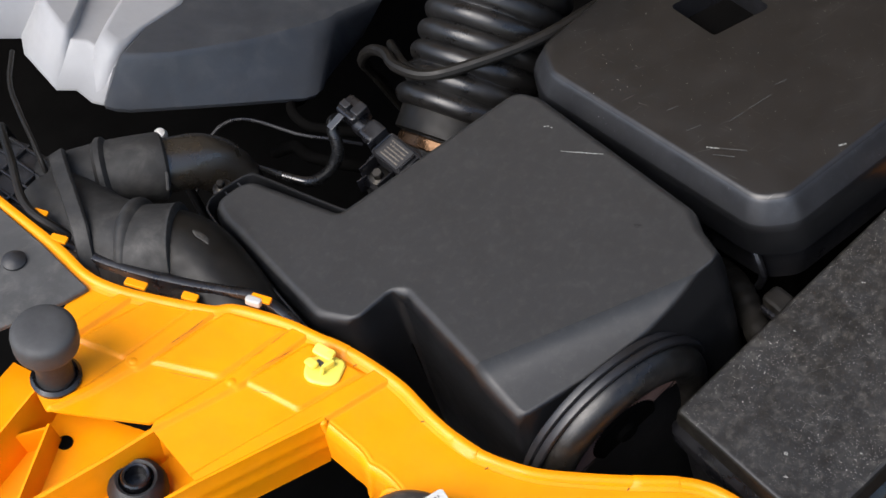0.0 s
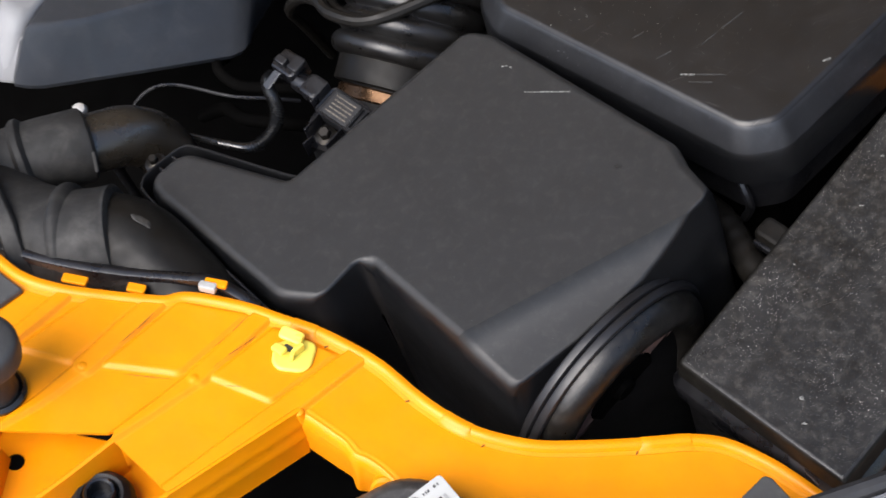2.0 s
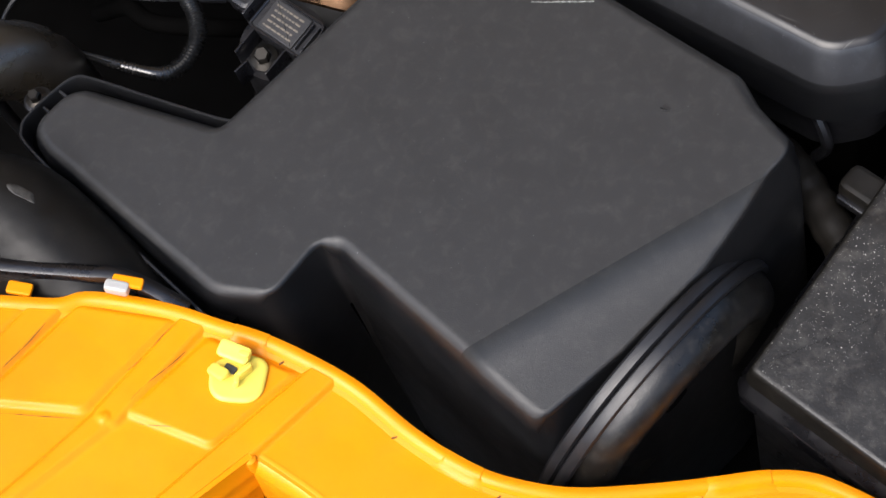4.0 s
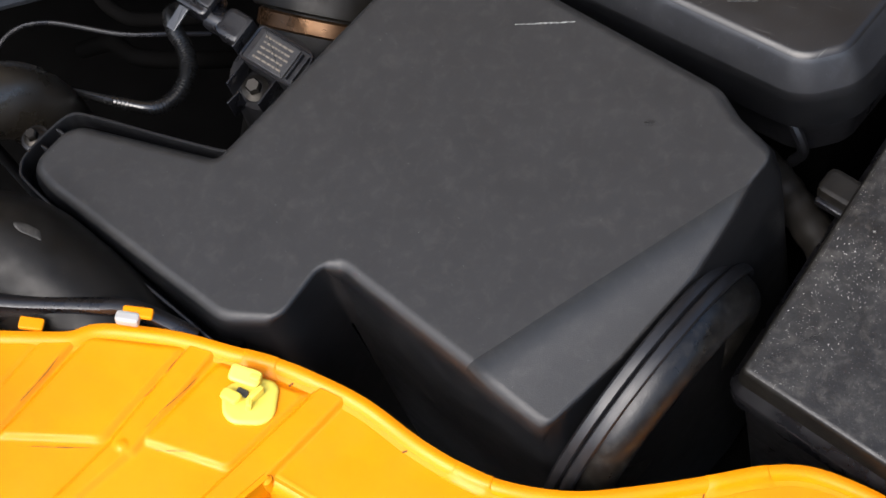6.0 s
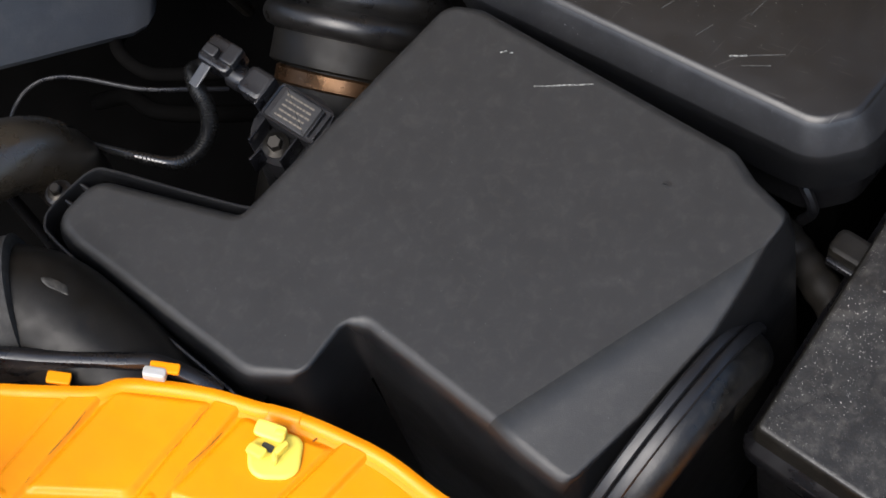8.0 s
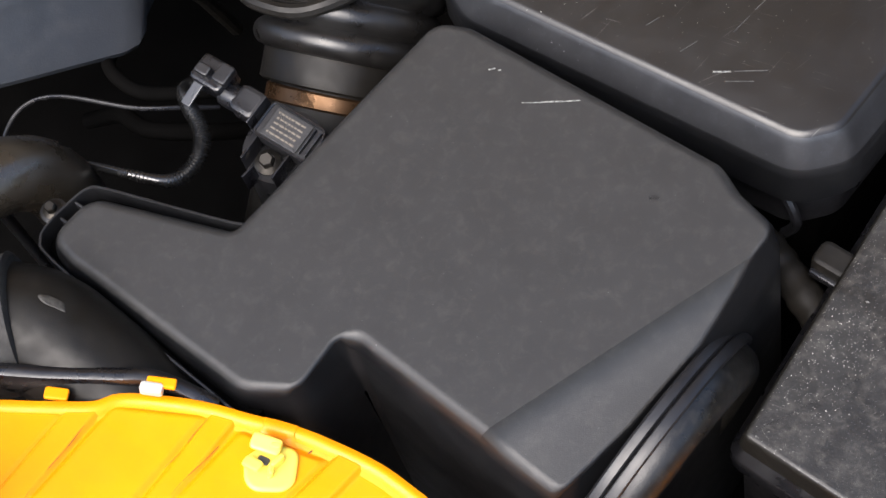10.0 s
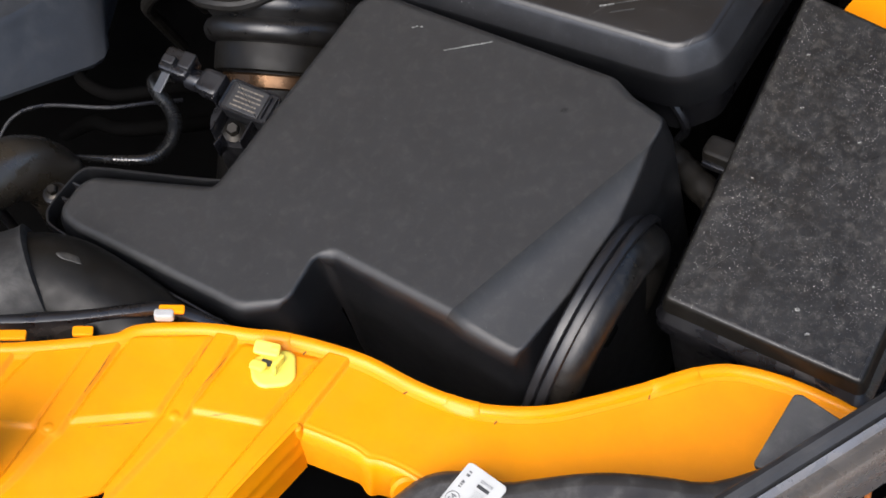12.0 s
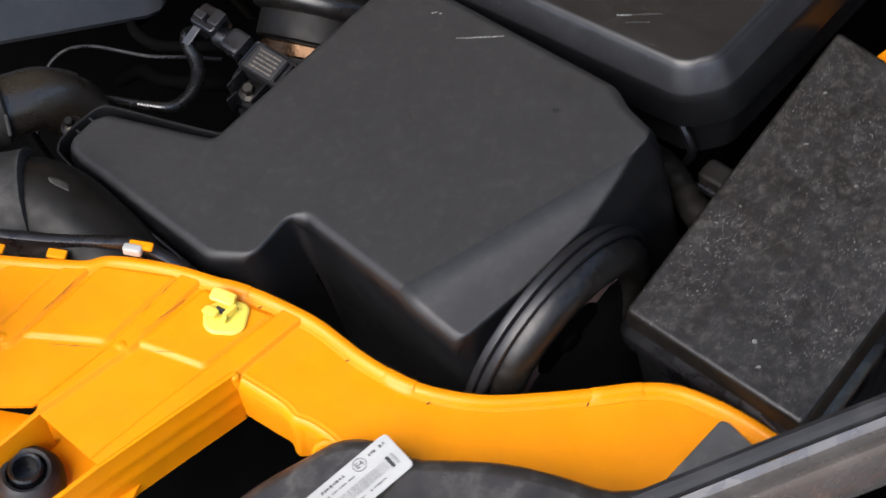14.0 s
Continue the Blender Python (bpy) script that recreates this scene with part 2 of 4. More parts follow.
def tube(path, radius, seg=12, bm=None, cap=True, squash=1.0):
    """A pipe along a path; radius is a number or one a point."""
    bm = bm or bmesh.new()
    path = [Vector(p) for p in path]
    rad = radius if isinstance(radius, (list, tuple)) else [radius] * len(path)
    t0 = (path[1] - path[0]).normalized()
    side = t0.orthogonal().normalized()
    rows = []
    for i, p in enumerate(path):
        t = (path[min(i + 1, len(path) - 1)] - path[max(i - 1, 0)]).normalized()
        side = (side - t * side.dot(t)).normalized()
        up = t.cross(side)
        rows.append([bm.verts.new(p + (side * math.cos(a) + up * math.sin(a) * squash) * rad[i])
                     for a in (2 * math.pi * k / seg for k in range(seg))])
    for a, b in zip(rows, rows[1:]):
        for k in range(seg):
            bm.faces.new((a[k], a[(k + 1) % seg], b[(k + 1) % seg], b[k]))
    if cap:
        bm.faces.new(rows[0][::-1])
        bm.faces.new(rows[-1])
    return bm


def lathe(profile, origin, axis, seg=32, bm=None, arc=None):
    """A turned shape: (radius, height) pairs round an axis."""
    bm = bm or bmesh.new()
    q = Vector(axis).normalized().to_track_quat("Z", "Y").to_matrix()
    rows = []
    for r, h in profile:
        if r < 1e-6:
            rows.append([bm.verts.new(q @ Vector((0, 0, h)) + Vector(origin))])
        else:
            rows.append([bm.verts.new(q @ Vector((r * math.cos(a), r * math.sin(a), h)) + Vector(origin))
                         for a in (2 * math.pi * k / seg for k in range(seg))])
    for a, b in zip(rows, rows[1:]):
        for k in range(seg):
            k2 = (k + 1) % seg
            if len(a) == 1 and len(b) == 1:
                continue
            if len(a) == 1:
                bm.faces.new((a[0], b[k], b[k2]))
            elif len(b) == 1:
                bm.faces.new((a[k], a[k2], b[0]))
            else:
                bm.faces.new((a[k], a[k2], b[k2], b[k]))
    return bm


def sweep(path, profile, zup=(0, 0, 1), bm=None, fade=0):
    """A closed (side, up) profile drawn along a path; side points to the left of the way; it sinks over fade steps at both ends."""
    bm = bm or bmesh.new()
    path = [Vector(p) for p in path]
    up = Vector(zup).normalized()
    rows = []
    for i, p in enumerate(path):
        t = (path[min(i + 1, len(path) - 1)] - path[max(i - 1, 0)]).normalized()
        s = up.cross(t).normalized()
        u = t.cross(s)
        f = min(1.0, i / fade, (len(path) - 1 - i) / fade) if fade else 1.0
        rows.append([bm.verts.new(p + s * a + u * (b * f if b > 0 else b)) for a, b in profile])
    n = len(profile)
    for a, b in zip(rows, rows[1:]):
        for k in range(n):
            bm.faces.new((a[k], a[(k + 1) % n], b[(k + 1) % n], b[k]))
    bm.faces.new(rows[0][::-1])
    bm.faces.new(rows[-1])
    return bm


def slab(size, m, bevel=0.001, bm=None):
    """A box with rounded edges, centred on the pose m."""
    bm = bm or bmesh.new()
    x, y, z = (s / 2 for s in size)
    b = min(bevel, x * 0.9, y * 0.9, z * 0.9)
    start = len(bm.verts)
    base = rounded([(-x, -y), (x, -y), (x, y), (-x, y)], b * 1.5, 2)
    loft(base, [(b, -z), (b * 0.3, -z + b * 0.3), (0, -z + b), (0, z - b), (b * 0.3, z - b * 0.3), (b, z)], bm=bm)
    bm.verts.ensure_lookup_table()
    bmesh.ops.transform(bm, matrix=m, verts=bm.verts[start:])
    return bm


def frame_of(origin, xdir, normal):
    """A pose with its x along xdir and its z along normal."""
    z = Vector(normal).normalized()
    x = Vector(xdir)
    x = (x - z * x.dot(z)).normalized()
    y = z.cross(x)
    return Matrix.Translation(origin) @ Matrix((x, y, z)).transposed().to_4x4()


def hexbolt(name, origin, axis, size, parent=None, label=""):
    """A hexagon head on a round flange."""
    bm = lathe([(0, 0), (size * 0.95, 0), (size * 0.95, size * 0.12), (size * 0.6, size * 0.32), (0, size * 0.33)], origin, axis, 20)
    lathe([(0, size * 0.3), (size * 0.58, size * 0.3), (size * 0.58, size * 0.85), (size * 0.46, size), (0, size)], origin, axis, 6, bm)
    return part(name, bm, M_BOLT, parent, label, 25)


# ---- ground and bay ----
g = bmesh.new()
bmesh.ops.create_grid(g, x_segments=8, y_segments=8, size=60)
tagged(part("ground", g, M_GROUND), "brown paved ground under the car", "ground", kind="structure")

bay_poly = rounded([(-1.1, -0.30), (0.53, -0.30), (0.53, 0.75), (-1.1, 0.75)], 0.05)
floor_bm = loft(bay_poly, [(0, 0.50), (0, 0.52)])
# bay floor: the darkness of the depths is put into its colour
tagged(part("engine_bay_floor", floor_bm, M_DEEP_SHADE), "near-black floor under the bay, standing in for deep shade", "engine bay", kind="structure")
# near-black for shade; the right wall is unseen, added to block low sky
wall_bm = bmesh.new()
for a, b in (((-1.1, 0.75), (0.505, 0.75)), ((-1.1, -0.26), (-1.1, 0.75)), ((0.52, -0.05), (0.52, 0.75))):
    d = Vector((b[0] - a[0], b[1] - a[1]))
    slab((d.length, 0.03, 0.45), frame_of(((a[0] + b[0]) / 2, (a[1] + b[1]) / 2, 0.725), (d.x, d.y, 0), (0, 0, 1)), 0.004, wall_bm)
tagged(part("engine_bay_wall", wall_bm, M_DEEP_SHADE), "near-black bay walls, the right one unseen and added to block sky", "engine bay", kind="structure")


# unseen open bonnet that roofs the bay, blocks sky and reflects onto the lid
bonnet_bm = slab((1.75, 1.12, 0.025), frame_of((-0.32, 0.66, 1.36), (1, 0, 0), (0, 0.87, 0.50)), 0.008)
tagged(part("bonnet", bonnet_bm, M_BONNET_REFLECT), "unseen open bonnet whose brownish underside reflects onto the lid", "bonnet", kind="structure")


# ---- air filter box ----
CREASE_A, CREASE_B = Vector((0.0425, -0.0565)), Vector((0.1700, 0.0535))
CREASE_N = Vector((0.6532, -0.7571))


def lid_drop(x, y):
    """How far the slanted corner of the lid falls away past its crease."""
    d = CREASE_N.x * (x - CREASE_A.x) + CREASE_N.y * (y - CREASE_A.y)
    return -0.20 * d - 0.0100 * (1 - math.exp(-d / 0.0065)) if d > 0 else 0.0


def air_box():
    box = thing("air_filter_box", (0.0, 0.03, 0.55), "matt black plastic air filter box with a side arm", "air box")
    corner = [(-0.211, 0.0645), (-0.2265, 0.039), (-0.212, 0.026), (-0.094, -0.0425), (-0.063, -0.041), (-0.047, -0.009),
              (-0.034, -0.0077), tuple(CREASE_A), (0.0820, -0.0795), (0.1145, -0.0400), (0.1475, 0.0085), tuple(CREASE_B), (0.1812, 0.0725),
              (0.1590, 0.0935), (0.1485, 0.1095), (-0.004, 0.1945), (-0.023, 0.197), (-0.118, 0.0475)]
    radii = [0.014, 0.011, 0.011, 0.020, 0.013, 0.014, 0.012, 0.0, 0.008, 0.05, 0.06, 0.0, 0.009, 0.012, 0.012, 0.012, 0.012, 0.010]
    poly = ccw(rounded(corner, radii, 6))

    def past(p):
        return CREASE_N.dot(p - CREASE_A)

    # finer steps along the slanted corner's two edges
    fine = []
    for p, q in zip(poly, poly[1:] + poly[:1]):
        fine.append(p)
        if (q - p).length > 0.02 and past((p + q) / 2) > 0.002:
            fine += [p.lerp(q, k / 10) for k in range(1, 10)]
    poly = fine
    n = len(poly)
    ends = [min(range(n), key=lambda i: (poly[i] - e).length) for e in (CREASE_A, CREASE_B)]
    r = 0.0095
    rise = [(-0.0150, -0.248), (-0.0085, -0.06), (-0.0068, -0.022)]
    rise += [(r * (1 - math.cos(a)) - 0.0060, -0.0165 + 0.0165 * math.sin(a)) for a in (math.pi / 20 * k for k in range(11))]
    rise.append((r - 0.0054, 0.0))
    # the side towards the fuse box has a crisp edge, the others a wide soft one
    away = [(p - q).normalized().dot(Vector((0.844, -0.537))) for p, q in zip(poly, inset(poly, 0.001))]
    crisp = [max(0.0, min(1.0, (v - 0.45) / 0.4)) for v in away]
    bm, rows = bmesh.new(), []
    for d, dz in rise:
        soft_ring, tight_ring = inset(poly, d), inset(poly, d * 0.30 if d > -0.0062 else d)
        ring = [a.lerp(b, w) for a, b, w in zip(soft_ring, tight_ring, crisp)]
        for i in ends if dz > -0.01 else ():  # keep these two corners on the crease
            t = (ring[(i + 1) % n] - ring[i - 1]).normalized()
            g = CREASE_N.dot(t)
            ring[i] = ring[i] - t * (past(ring[i]) / g)
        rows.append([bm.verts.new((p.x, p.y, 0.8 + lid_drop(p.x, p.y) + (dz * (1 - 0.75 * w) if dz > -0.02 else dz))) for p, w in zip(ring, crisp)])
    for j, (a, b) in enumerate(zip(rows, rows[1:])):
        for k in range(n):  # grained top; smooth sides darker, their shade put into the colour
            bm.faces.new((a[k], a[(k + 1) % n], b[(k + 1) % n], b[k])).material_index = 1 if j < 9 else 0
    bm.faces.new(rows[0][::-1])
    top = rows[-1]
    first, last = ends if past((poly[(ends[0] + 1) % n])) > 0 else ends[::-1]
    count = (last - first) % n
    low = [top[(first + k) % n] for k in range(count + 1)]
    a, b = low[0], low[-1]
    length = [0.0]
    for p, q in zip(low, low[1:]):
        length.append(length[-1] + (q.co - p.co).length)
    steps = 20
    grid = [low]
    for st in range(1, steps + 1):
        f = 1 - (1 - st / steps) ** 2.1
        row = [a]
        for k in range(1, count):
            p = low[k].co.lerp(a.co.lerp(b.co, length[k] / length[-1]), f)
            p.z = 0.8 + (lid_drop(p.x, p.y) if st < steps else 0.0)
            row.append(bm.verts.new(p))
        grid.append(row + [b])
    for r0, r1 in zip(grid, grid[1:]):
        for k in range(count):
            quad = [r0[k], r0[k + 1], r1[k + 1], r1[k]]
            quad = [v for m, v in enumerate(quad) if v not in quad[:m]]
            if len(quad) > 2:
                bm.faces.new(quad)
    bm.faces.new([top[(last + k) % n] for k in range(n - count + 1)] + grid[-1][1:-1])
    part("lid", bm, M_LID, box, angle=24, second=M_SHADED_SIDE)
    # body coloured near-black in place of the shade below the lid
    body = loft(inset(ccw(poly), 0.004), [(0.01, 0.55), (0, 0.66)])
    part("lower_body", body, M_DEEP_SHADE, box)
    # upright rim round the arm
    rim_path = [(-0.116, 0.058), (-0.128, 0.0595), (-0.165, 0.067), (-0.205, 0.0755), (-0.217, 0.0755), (-0.226, 0.066), (-0.237, 0.048), (-0.2375, 0.039),
                (-0.232, 0.031), (-0.20, 0.009), (-0.12, -0.041), (-0.094, -0.057), (-0.080, -0.066)]
    rim = [Vector((x, y, 0.792)) for x, y in rim_path]
    rim[-2].z, rim[-1].z = 0.785, 0.765
    prof = [(-0.0014, -0.03), (0.0014, -0.03), (0.0014, 0.0), (0.0006, 0.0012), (-0.0006, 0.0012), (-0.0014, 0.0)]
    # rim in the dark side material, which paints its shaded inner face
    part("rim", sweep(spline(rim, 4), prof), M_SHADED_SIDE, box)
    # channel floor coloured near-black to paint the shade in the gap
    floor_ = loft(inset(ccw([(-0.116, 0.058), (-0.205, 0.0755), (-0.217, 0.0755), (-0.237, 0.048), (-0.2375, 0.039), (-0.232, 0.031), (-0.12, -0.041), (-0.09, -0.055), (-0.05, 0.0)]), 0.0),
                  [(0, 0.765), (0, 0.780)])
    part("rim_channel", floor_, M_DEEP_SHADE, box)
    for x, y, ang in ((-0.2225, 0.0655, 152), (-0.229, 0.0545, 152)):
        part("rib", slab((0.016, 0.0016, 0.02), pose(x + 0.006, y - 0.003, 0.782, 0, 0, ang), 0.0004), M_BLACK, box)
    # screw boss and screw on the arm's corner
    part("screw_boss", lathe([(0, -0.05), (0.0085, -0.05), (0.0085, 0.0), (0.007, 0.001), (0, 0.001)], (-0.2375, 0.0615, 0.788), (0, 0, 1), 20), M_BLACK, box)
    hexbolt("screw", (-0.2375, 0.0615, 0.789), (0.05, -0.1, 1), 0.0066, box, "dark zinc hexagon screw")
    # pale marks on the lid
    for (x0, y0), (x1, y1), w in (((0.0355, 0.1440), (0.0475, 0.1448), 0.0006), ((0.0470, 0.1451), (0.0590, 0.1462), 0.0009), ((0.0585, 0.1460), (0.0690, 0.1474), 0.0007), ((0.013, 0.1655), (0.017, 0.1668), 0.0008), ((0.0185, 0.1655), (0.0205, 0.1657), 0.0008)):
        d = Vector((x1 - x0, y1 - y0, 0))
        part("scratch", slab((d.length, w, 0.0005), frame_of(((x0 + x1) / 2, (y0 + y1) / 2, 0.80028), d, (0, 0, 1)), 0.0001), M_CHALK, box, "pale scratch")
    stain = [(0.1167 + 0.0028 * math.cos(math.tau * k / 14) * (1 + 0.3 * math.sin(2.7 * k)), 0.0863 + 0.0022 * math.sin(math.tau * k / 14) * (1 + 0.3 * math.cos(3.1 * k))) for k in range(14)]
    part("stain", loft(stain, [(0, 0.7999), (0, 0.80015), (0.0002, 0.8002)]), M_STAIN, box, "small dark stain")
    return box


air_box()


# ---- round filter at the box's end ----
def round_filter():
    az, el = radians(-31.4), radians(-9.6)
    ax = Vector((math.cos(az) * math.cos(el), math.sin(az) * math.cos(el), math.sin(el)))
    c = Vector((0.1278, -0.0289, 0.7064))
    th = thing("round_air_filter", c - Vector((0, 0, 0.085)), "round black rubber end of an air filter with brown pleats", "air filter")
    part("outer_band", lathe([(0.066, -0.0135), (0.0840, -0.0135), (0.0856, -0.0122), (0.0860, -0.0100), (0.0858, -0.0076), (0.0845, -0.0066), (0.0825, -0.0064), (0.0825, -0.0068), (0.066, -0.0068)], c, ax, 96), M_BAND, th)
    part("inner_band", lathe([(0.066, -0.0062), (0.0838, -0.0062), (0.0850, -0.0052), (0.0855, -0.0025), (0.0850, 0.0), (0.0838, 0.0010), (0.0815, 0.0008), (0.0800, -0.0015), (0.066, -0.0015)], c, ax, 96), M_BAND, th)
    prof = [(0.0805, -0.003)]
    for k in range(17):
        a = math.pi * (0.06 + 0.98 * k / 16)
        prof.append((0.0660 + 0.0140 * math.cos(a), 0.0010 + 0.0150 * math.sin(a)))
    prof.append((0.0515, -0.006))
    part("bulge", lathe(prof, c, ax, 80), M_BULGE, th)
    bm = bmesh.new()
    q = ax.to_track_quat("Z", "Y").to_matrix()
    n = 120
    inner, outer = [], []
    for k in range(n):
        a = 2 * math.pi * k / n
        h = 0.0005 if k % 2 else 0.0045
        inner.append(bm.verts.new(q @ Vector((0.028 * math.cos(a), 0.028 * math.sin(a), h)) + c))
        outer.append(bm.verts.new(q @ Vector((0.053 * math.cos(a), 0.053 * math.sin(a), h)) + c))
    for k in range(n):
        bm.faces.new((inner[k], inner[(k + 1) % n], outer[(k + 1) % n], outer[k]))
    part("pleats", bm, M_PLEAT, th, "brown pleated paper", angle=10)
    # hub and back carry the recess's shade in their colour
    part("hub", lathe([(0.030, -0.020), (0.030, 0.004), (0.028, 0.0065), (0.010, 0.0065), (0.008, 0.010), (0.0, 0.011)], c, ax, 32), M_DEEP_SHADE, th)
    part("back", lathe([(0, -0.028), (0.060, -0.028), (0.060, -0.0125), (0, -0.0125)], c, ax, 40), M_DEEP_SHADE, th)


round_filter()


# ---- battery cover ----
def battery():
    th = thing("battery", (0.15, 0.29, 0.52), "black plastic battery box with a scuffed dusty cover", "battery")
    poly = rounded([(-0.026, 0.258), (-0.006, 0.229), (0.192, 0.1335), (0.216, 0.142), (0.355, 0.37), (0.12, 0.52), (0.03, 0.37)], [0.02, 0.02, 0.022, 0.018, 0.03, 0.03, 0.02], 6)
    hole = [(0.068, 0.318), (0.114, 0.291), (0.150, 0.330), (0.104, 0.357)]
    rings = [(-0.0128, -0.052), (-0.0125, -0.050), (-0.0122, -0.028), (-0.0116, -0.0238), (-0.0100, -0.0200), (-0.0034, -0.0092), (-0.0014, -0.0052),
             (0.0006, -0.0024), (0.0026, -0.0007), (0.0048, 0.0)]
    cover = loft(poly, rings, flat(0.792), top=False)
    top_ring = [v for v in cover.verts if v.co.z > 0.79199]
    ring_edges = [e for e in cover.edges if e.verts[0] in top_ring and e.verts[1] in top_ring]
    edge = [cover.verts.new((p.x, p.y, 0.792)) for p in rounded(hole, 0.004, 3)]
    ring_edges += [cover.edges.new((a, b)) for a, b in zip(edge, edge[1:] + edge[:1])]
    bmesh.ops.triangle_fill(cover, use_beauty=True, edges=ring_edges)
    # slope sheen and lower-side shade are put into separate material colours
    for f in cover.faces:
        f.material_index = 0 if any(v.co.z > 0.7905 for v in f.verts) else 1 if any(v.co.z > 0.7730 for v in f.verts) else 2
    part("cover", cover, M_BATT, th, "scuffed black cover", angle=30, second=M_BATT_SHEEN).data.materials.append(M_SHADED_SIDE)
    # scratches scored into the cover
    for (x0, y0), (x1, y1), w in (((0.1418, 0.1756), (0.1520, 0.1762), 0.0011), ((0.1535, 0.1766), (0.1728, 0.1781), 0.0007), ((0.1489, 0.1695), (0.1654, 0.1704), 0.0006), ((0.2377, 0.1958), (0.2429, 0.1985), 0.0015),
                                  ((0.1515, 0.2037), (0.1600, 0.2155), 0.0005), ((0.1630, 0.2200), (0.1757, 0.2367), 0.0005), ((0.1007, 0.2062), (0.1080, 0.2124), 0.0005), ((0.1759, 0.2476), (0.1830, 0.2543), 0.0005), ((0.1221, 0.1887), (0.1311, 0.1963), 0.0005)):
        d = Vector((x1 - x0, y1 - y0, 0))
        part("scratch", slab((d.length, w, 0.0005), frame_of(((x0 + x1) / 2, (y0 + y1) / 2, 0.79228), d, (0, 0, 1)), 0.0001), M_CHALK if w > 0.0008 else M_SCORE, th, "pale scratch")
    part("handle_slot", loft(rounded(hole, 0.004, 3), [(0.0008, 0.770), (0.0, 0.7918)], bottom=False, top=False), M_BLACK, th)
    # slot floor has the recess's shade painted in as near-black
    part("slot_floor", loft(rounded(hole, 0.004, 3), [(-0.002, 0.768), (-0.002, 0.7702)]), M_DEEP_SHADE, th, "handle slot floor, near-black in place of its shade")
    part("skirt", loft(poly, [(-0.004, 0.70), (-0.004, 0.744)]), M_BLACK, th)
    # near-black colour in place of shade under the cover
    part("body", loft(poly, [(0.012, 0.52), (0.010, 0.71)]), M_DEEP_SHADE, th)
    part("bracket", tube(spline([(0.186, 0.132, 0.735), (0.193, 0.124, 0.722), (0.194, 0.124, 0.708), (0.188, 0.128, 0.69)]), 0.0035, 8), M_BLACK, th)


battery()


# ---- fuse box ----
def fuse_box():
    th = thing("fuse_box", (0.28, 0.06, 0.52), "black plastic fuse box with a dusty speckled lid", "fuse box")
    fl, fr, br, bl = (0.1715, -0.0225), (0.291, -0.0925), (0.405, 0.128), (0.286, 0.217)
    poly = rounded([fl, fr, br, bl], 0.004, 3)
    lid = loft(poly, bevelled(0.014, 0.0035, 0.735, 0.002, 3))
    # lid sides get the darker hose material, shade put into the colour
    for f in lid.faces:
        f.material_index = 1 if any(v.co.z < 0.7334 for v in f.verts) else 0
    part("lid", lid, M_DUSTY, th, "dusty speckled lid", second=M_HOSE)
    # pale chips of dirt on the lid
    for x, y, w in ((0.2563, -0.0374, 0.0042), (0.2607, -0.0551, 0.0028), (0.2736, 0.117, 0.0024), (0.282, 0.1606, 0.0028), (0.2358, 0.0636, 0.0022), (0.3052, -0.0244, 0.0022), (0.3086, 0.0849, 0.0024)):
        chip = [(x + w * (0.5 + 0.2 * math.sin(5 * k + 900 * x)) * math.cos(math.tau * k / 9), y + 0.6 * w * (0.5 + 0.2 * math.cos(4 * k + 700 * y)) * math.sin(math.tau * k / 9)) for k in range(9)]
        part("dirt_chip", loft(chip, [(0, 0.7349), (0, 0.7353), (0.0002, 0.7355)]), M_CHALK, th, "pale dirt chip")
    part("ledge", loft(poly, [(-0.0065, 0.698), (-0.0065, 0.7110), (-0.0057, 0.7125), (-0.0005, 0.7172), (0.0012, 0.7195), (0.0012, 0.724)]), M_GLOSS, th)
    part("body", loft(poly, [(0.004, 0.52), (0.0, 0.7075)]), M_BLACK, th)
    m = frame_of((0.2215, 0.0890, 0.724), (0.86, -0.51, 0), (0, 0, 1))
    part("latch", slab((0.034, 0.018, 0.016), m, 0.003), M_HOSE, th)
    part("latch_lip", slab((0.030, 0.004, 0.006), m @ pose(0, -0.0100, -0.003), 0.001), M_GLOSS, th)
    part("hinge", tube(spline([(0.201, 0.028, 0.700), (0.207, 0.038, 0.718), (0.214, 0.052, 0.726), (0.219, 0.062, 0.722)]), 0.003, 8), M_GLOSS, th)


fuse_box()


link = thing("breather_hose", (0.205, 0.055, 0.62), "dark ribbed rubber hose between filter box and fuse box", "hose")
hpath = spline([(0.150, 0.150, 0.670), (0.174, 0.119, 0.696), (0.193, 0.093, 0.700), (0.215, 0.061, 0.700), (0.240, 0.030, 0.675)], 10)
part("sleeve", tube(hpath, [0.0115 if k % 4 < 2 else 0.0108 for k in range(len(hpath))], 20), M_HOSE, link)

wing = thing("inner_wing", (0.36, 0.20, 0.60), "orange painted inner wing rail with a dark bolt", "car panel")
wpath = spline([(0.46, 0.10, 0.700), (0.42, 0.135, 0.705), (0.38, 0.170, 0.706), (0.35, 0.197, 0.706), (0.318, 0.225, 0.704)], 6)
part("rail", sweep(wpath, [(-0.03, -0.05), (0.03, -0.05), (0.03, -0.004), (0.026, 0.0), (-0.018, 0.0), (-0.024, -0.003), (-0.028, -0.012)]), M_ORANGE, wing)
hexbolt("bolt", (0.366, 0.180, 0.706), (0, 0, 1), 0.008, wing, "dark hexagon bolt")

fit_ = thing("hose_fitting", (-0.085, 0.335, 0.77), "pale cream plastic hose fitting behind the ribbed hose", "fitting")
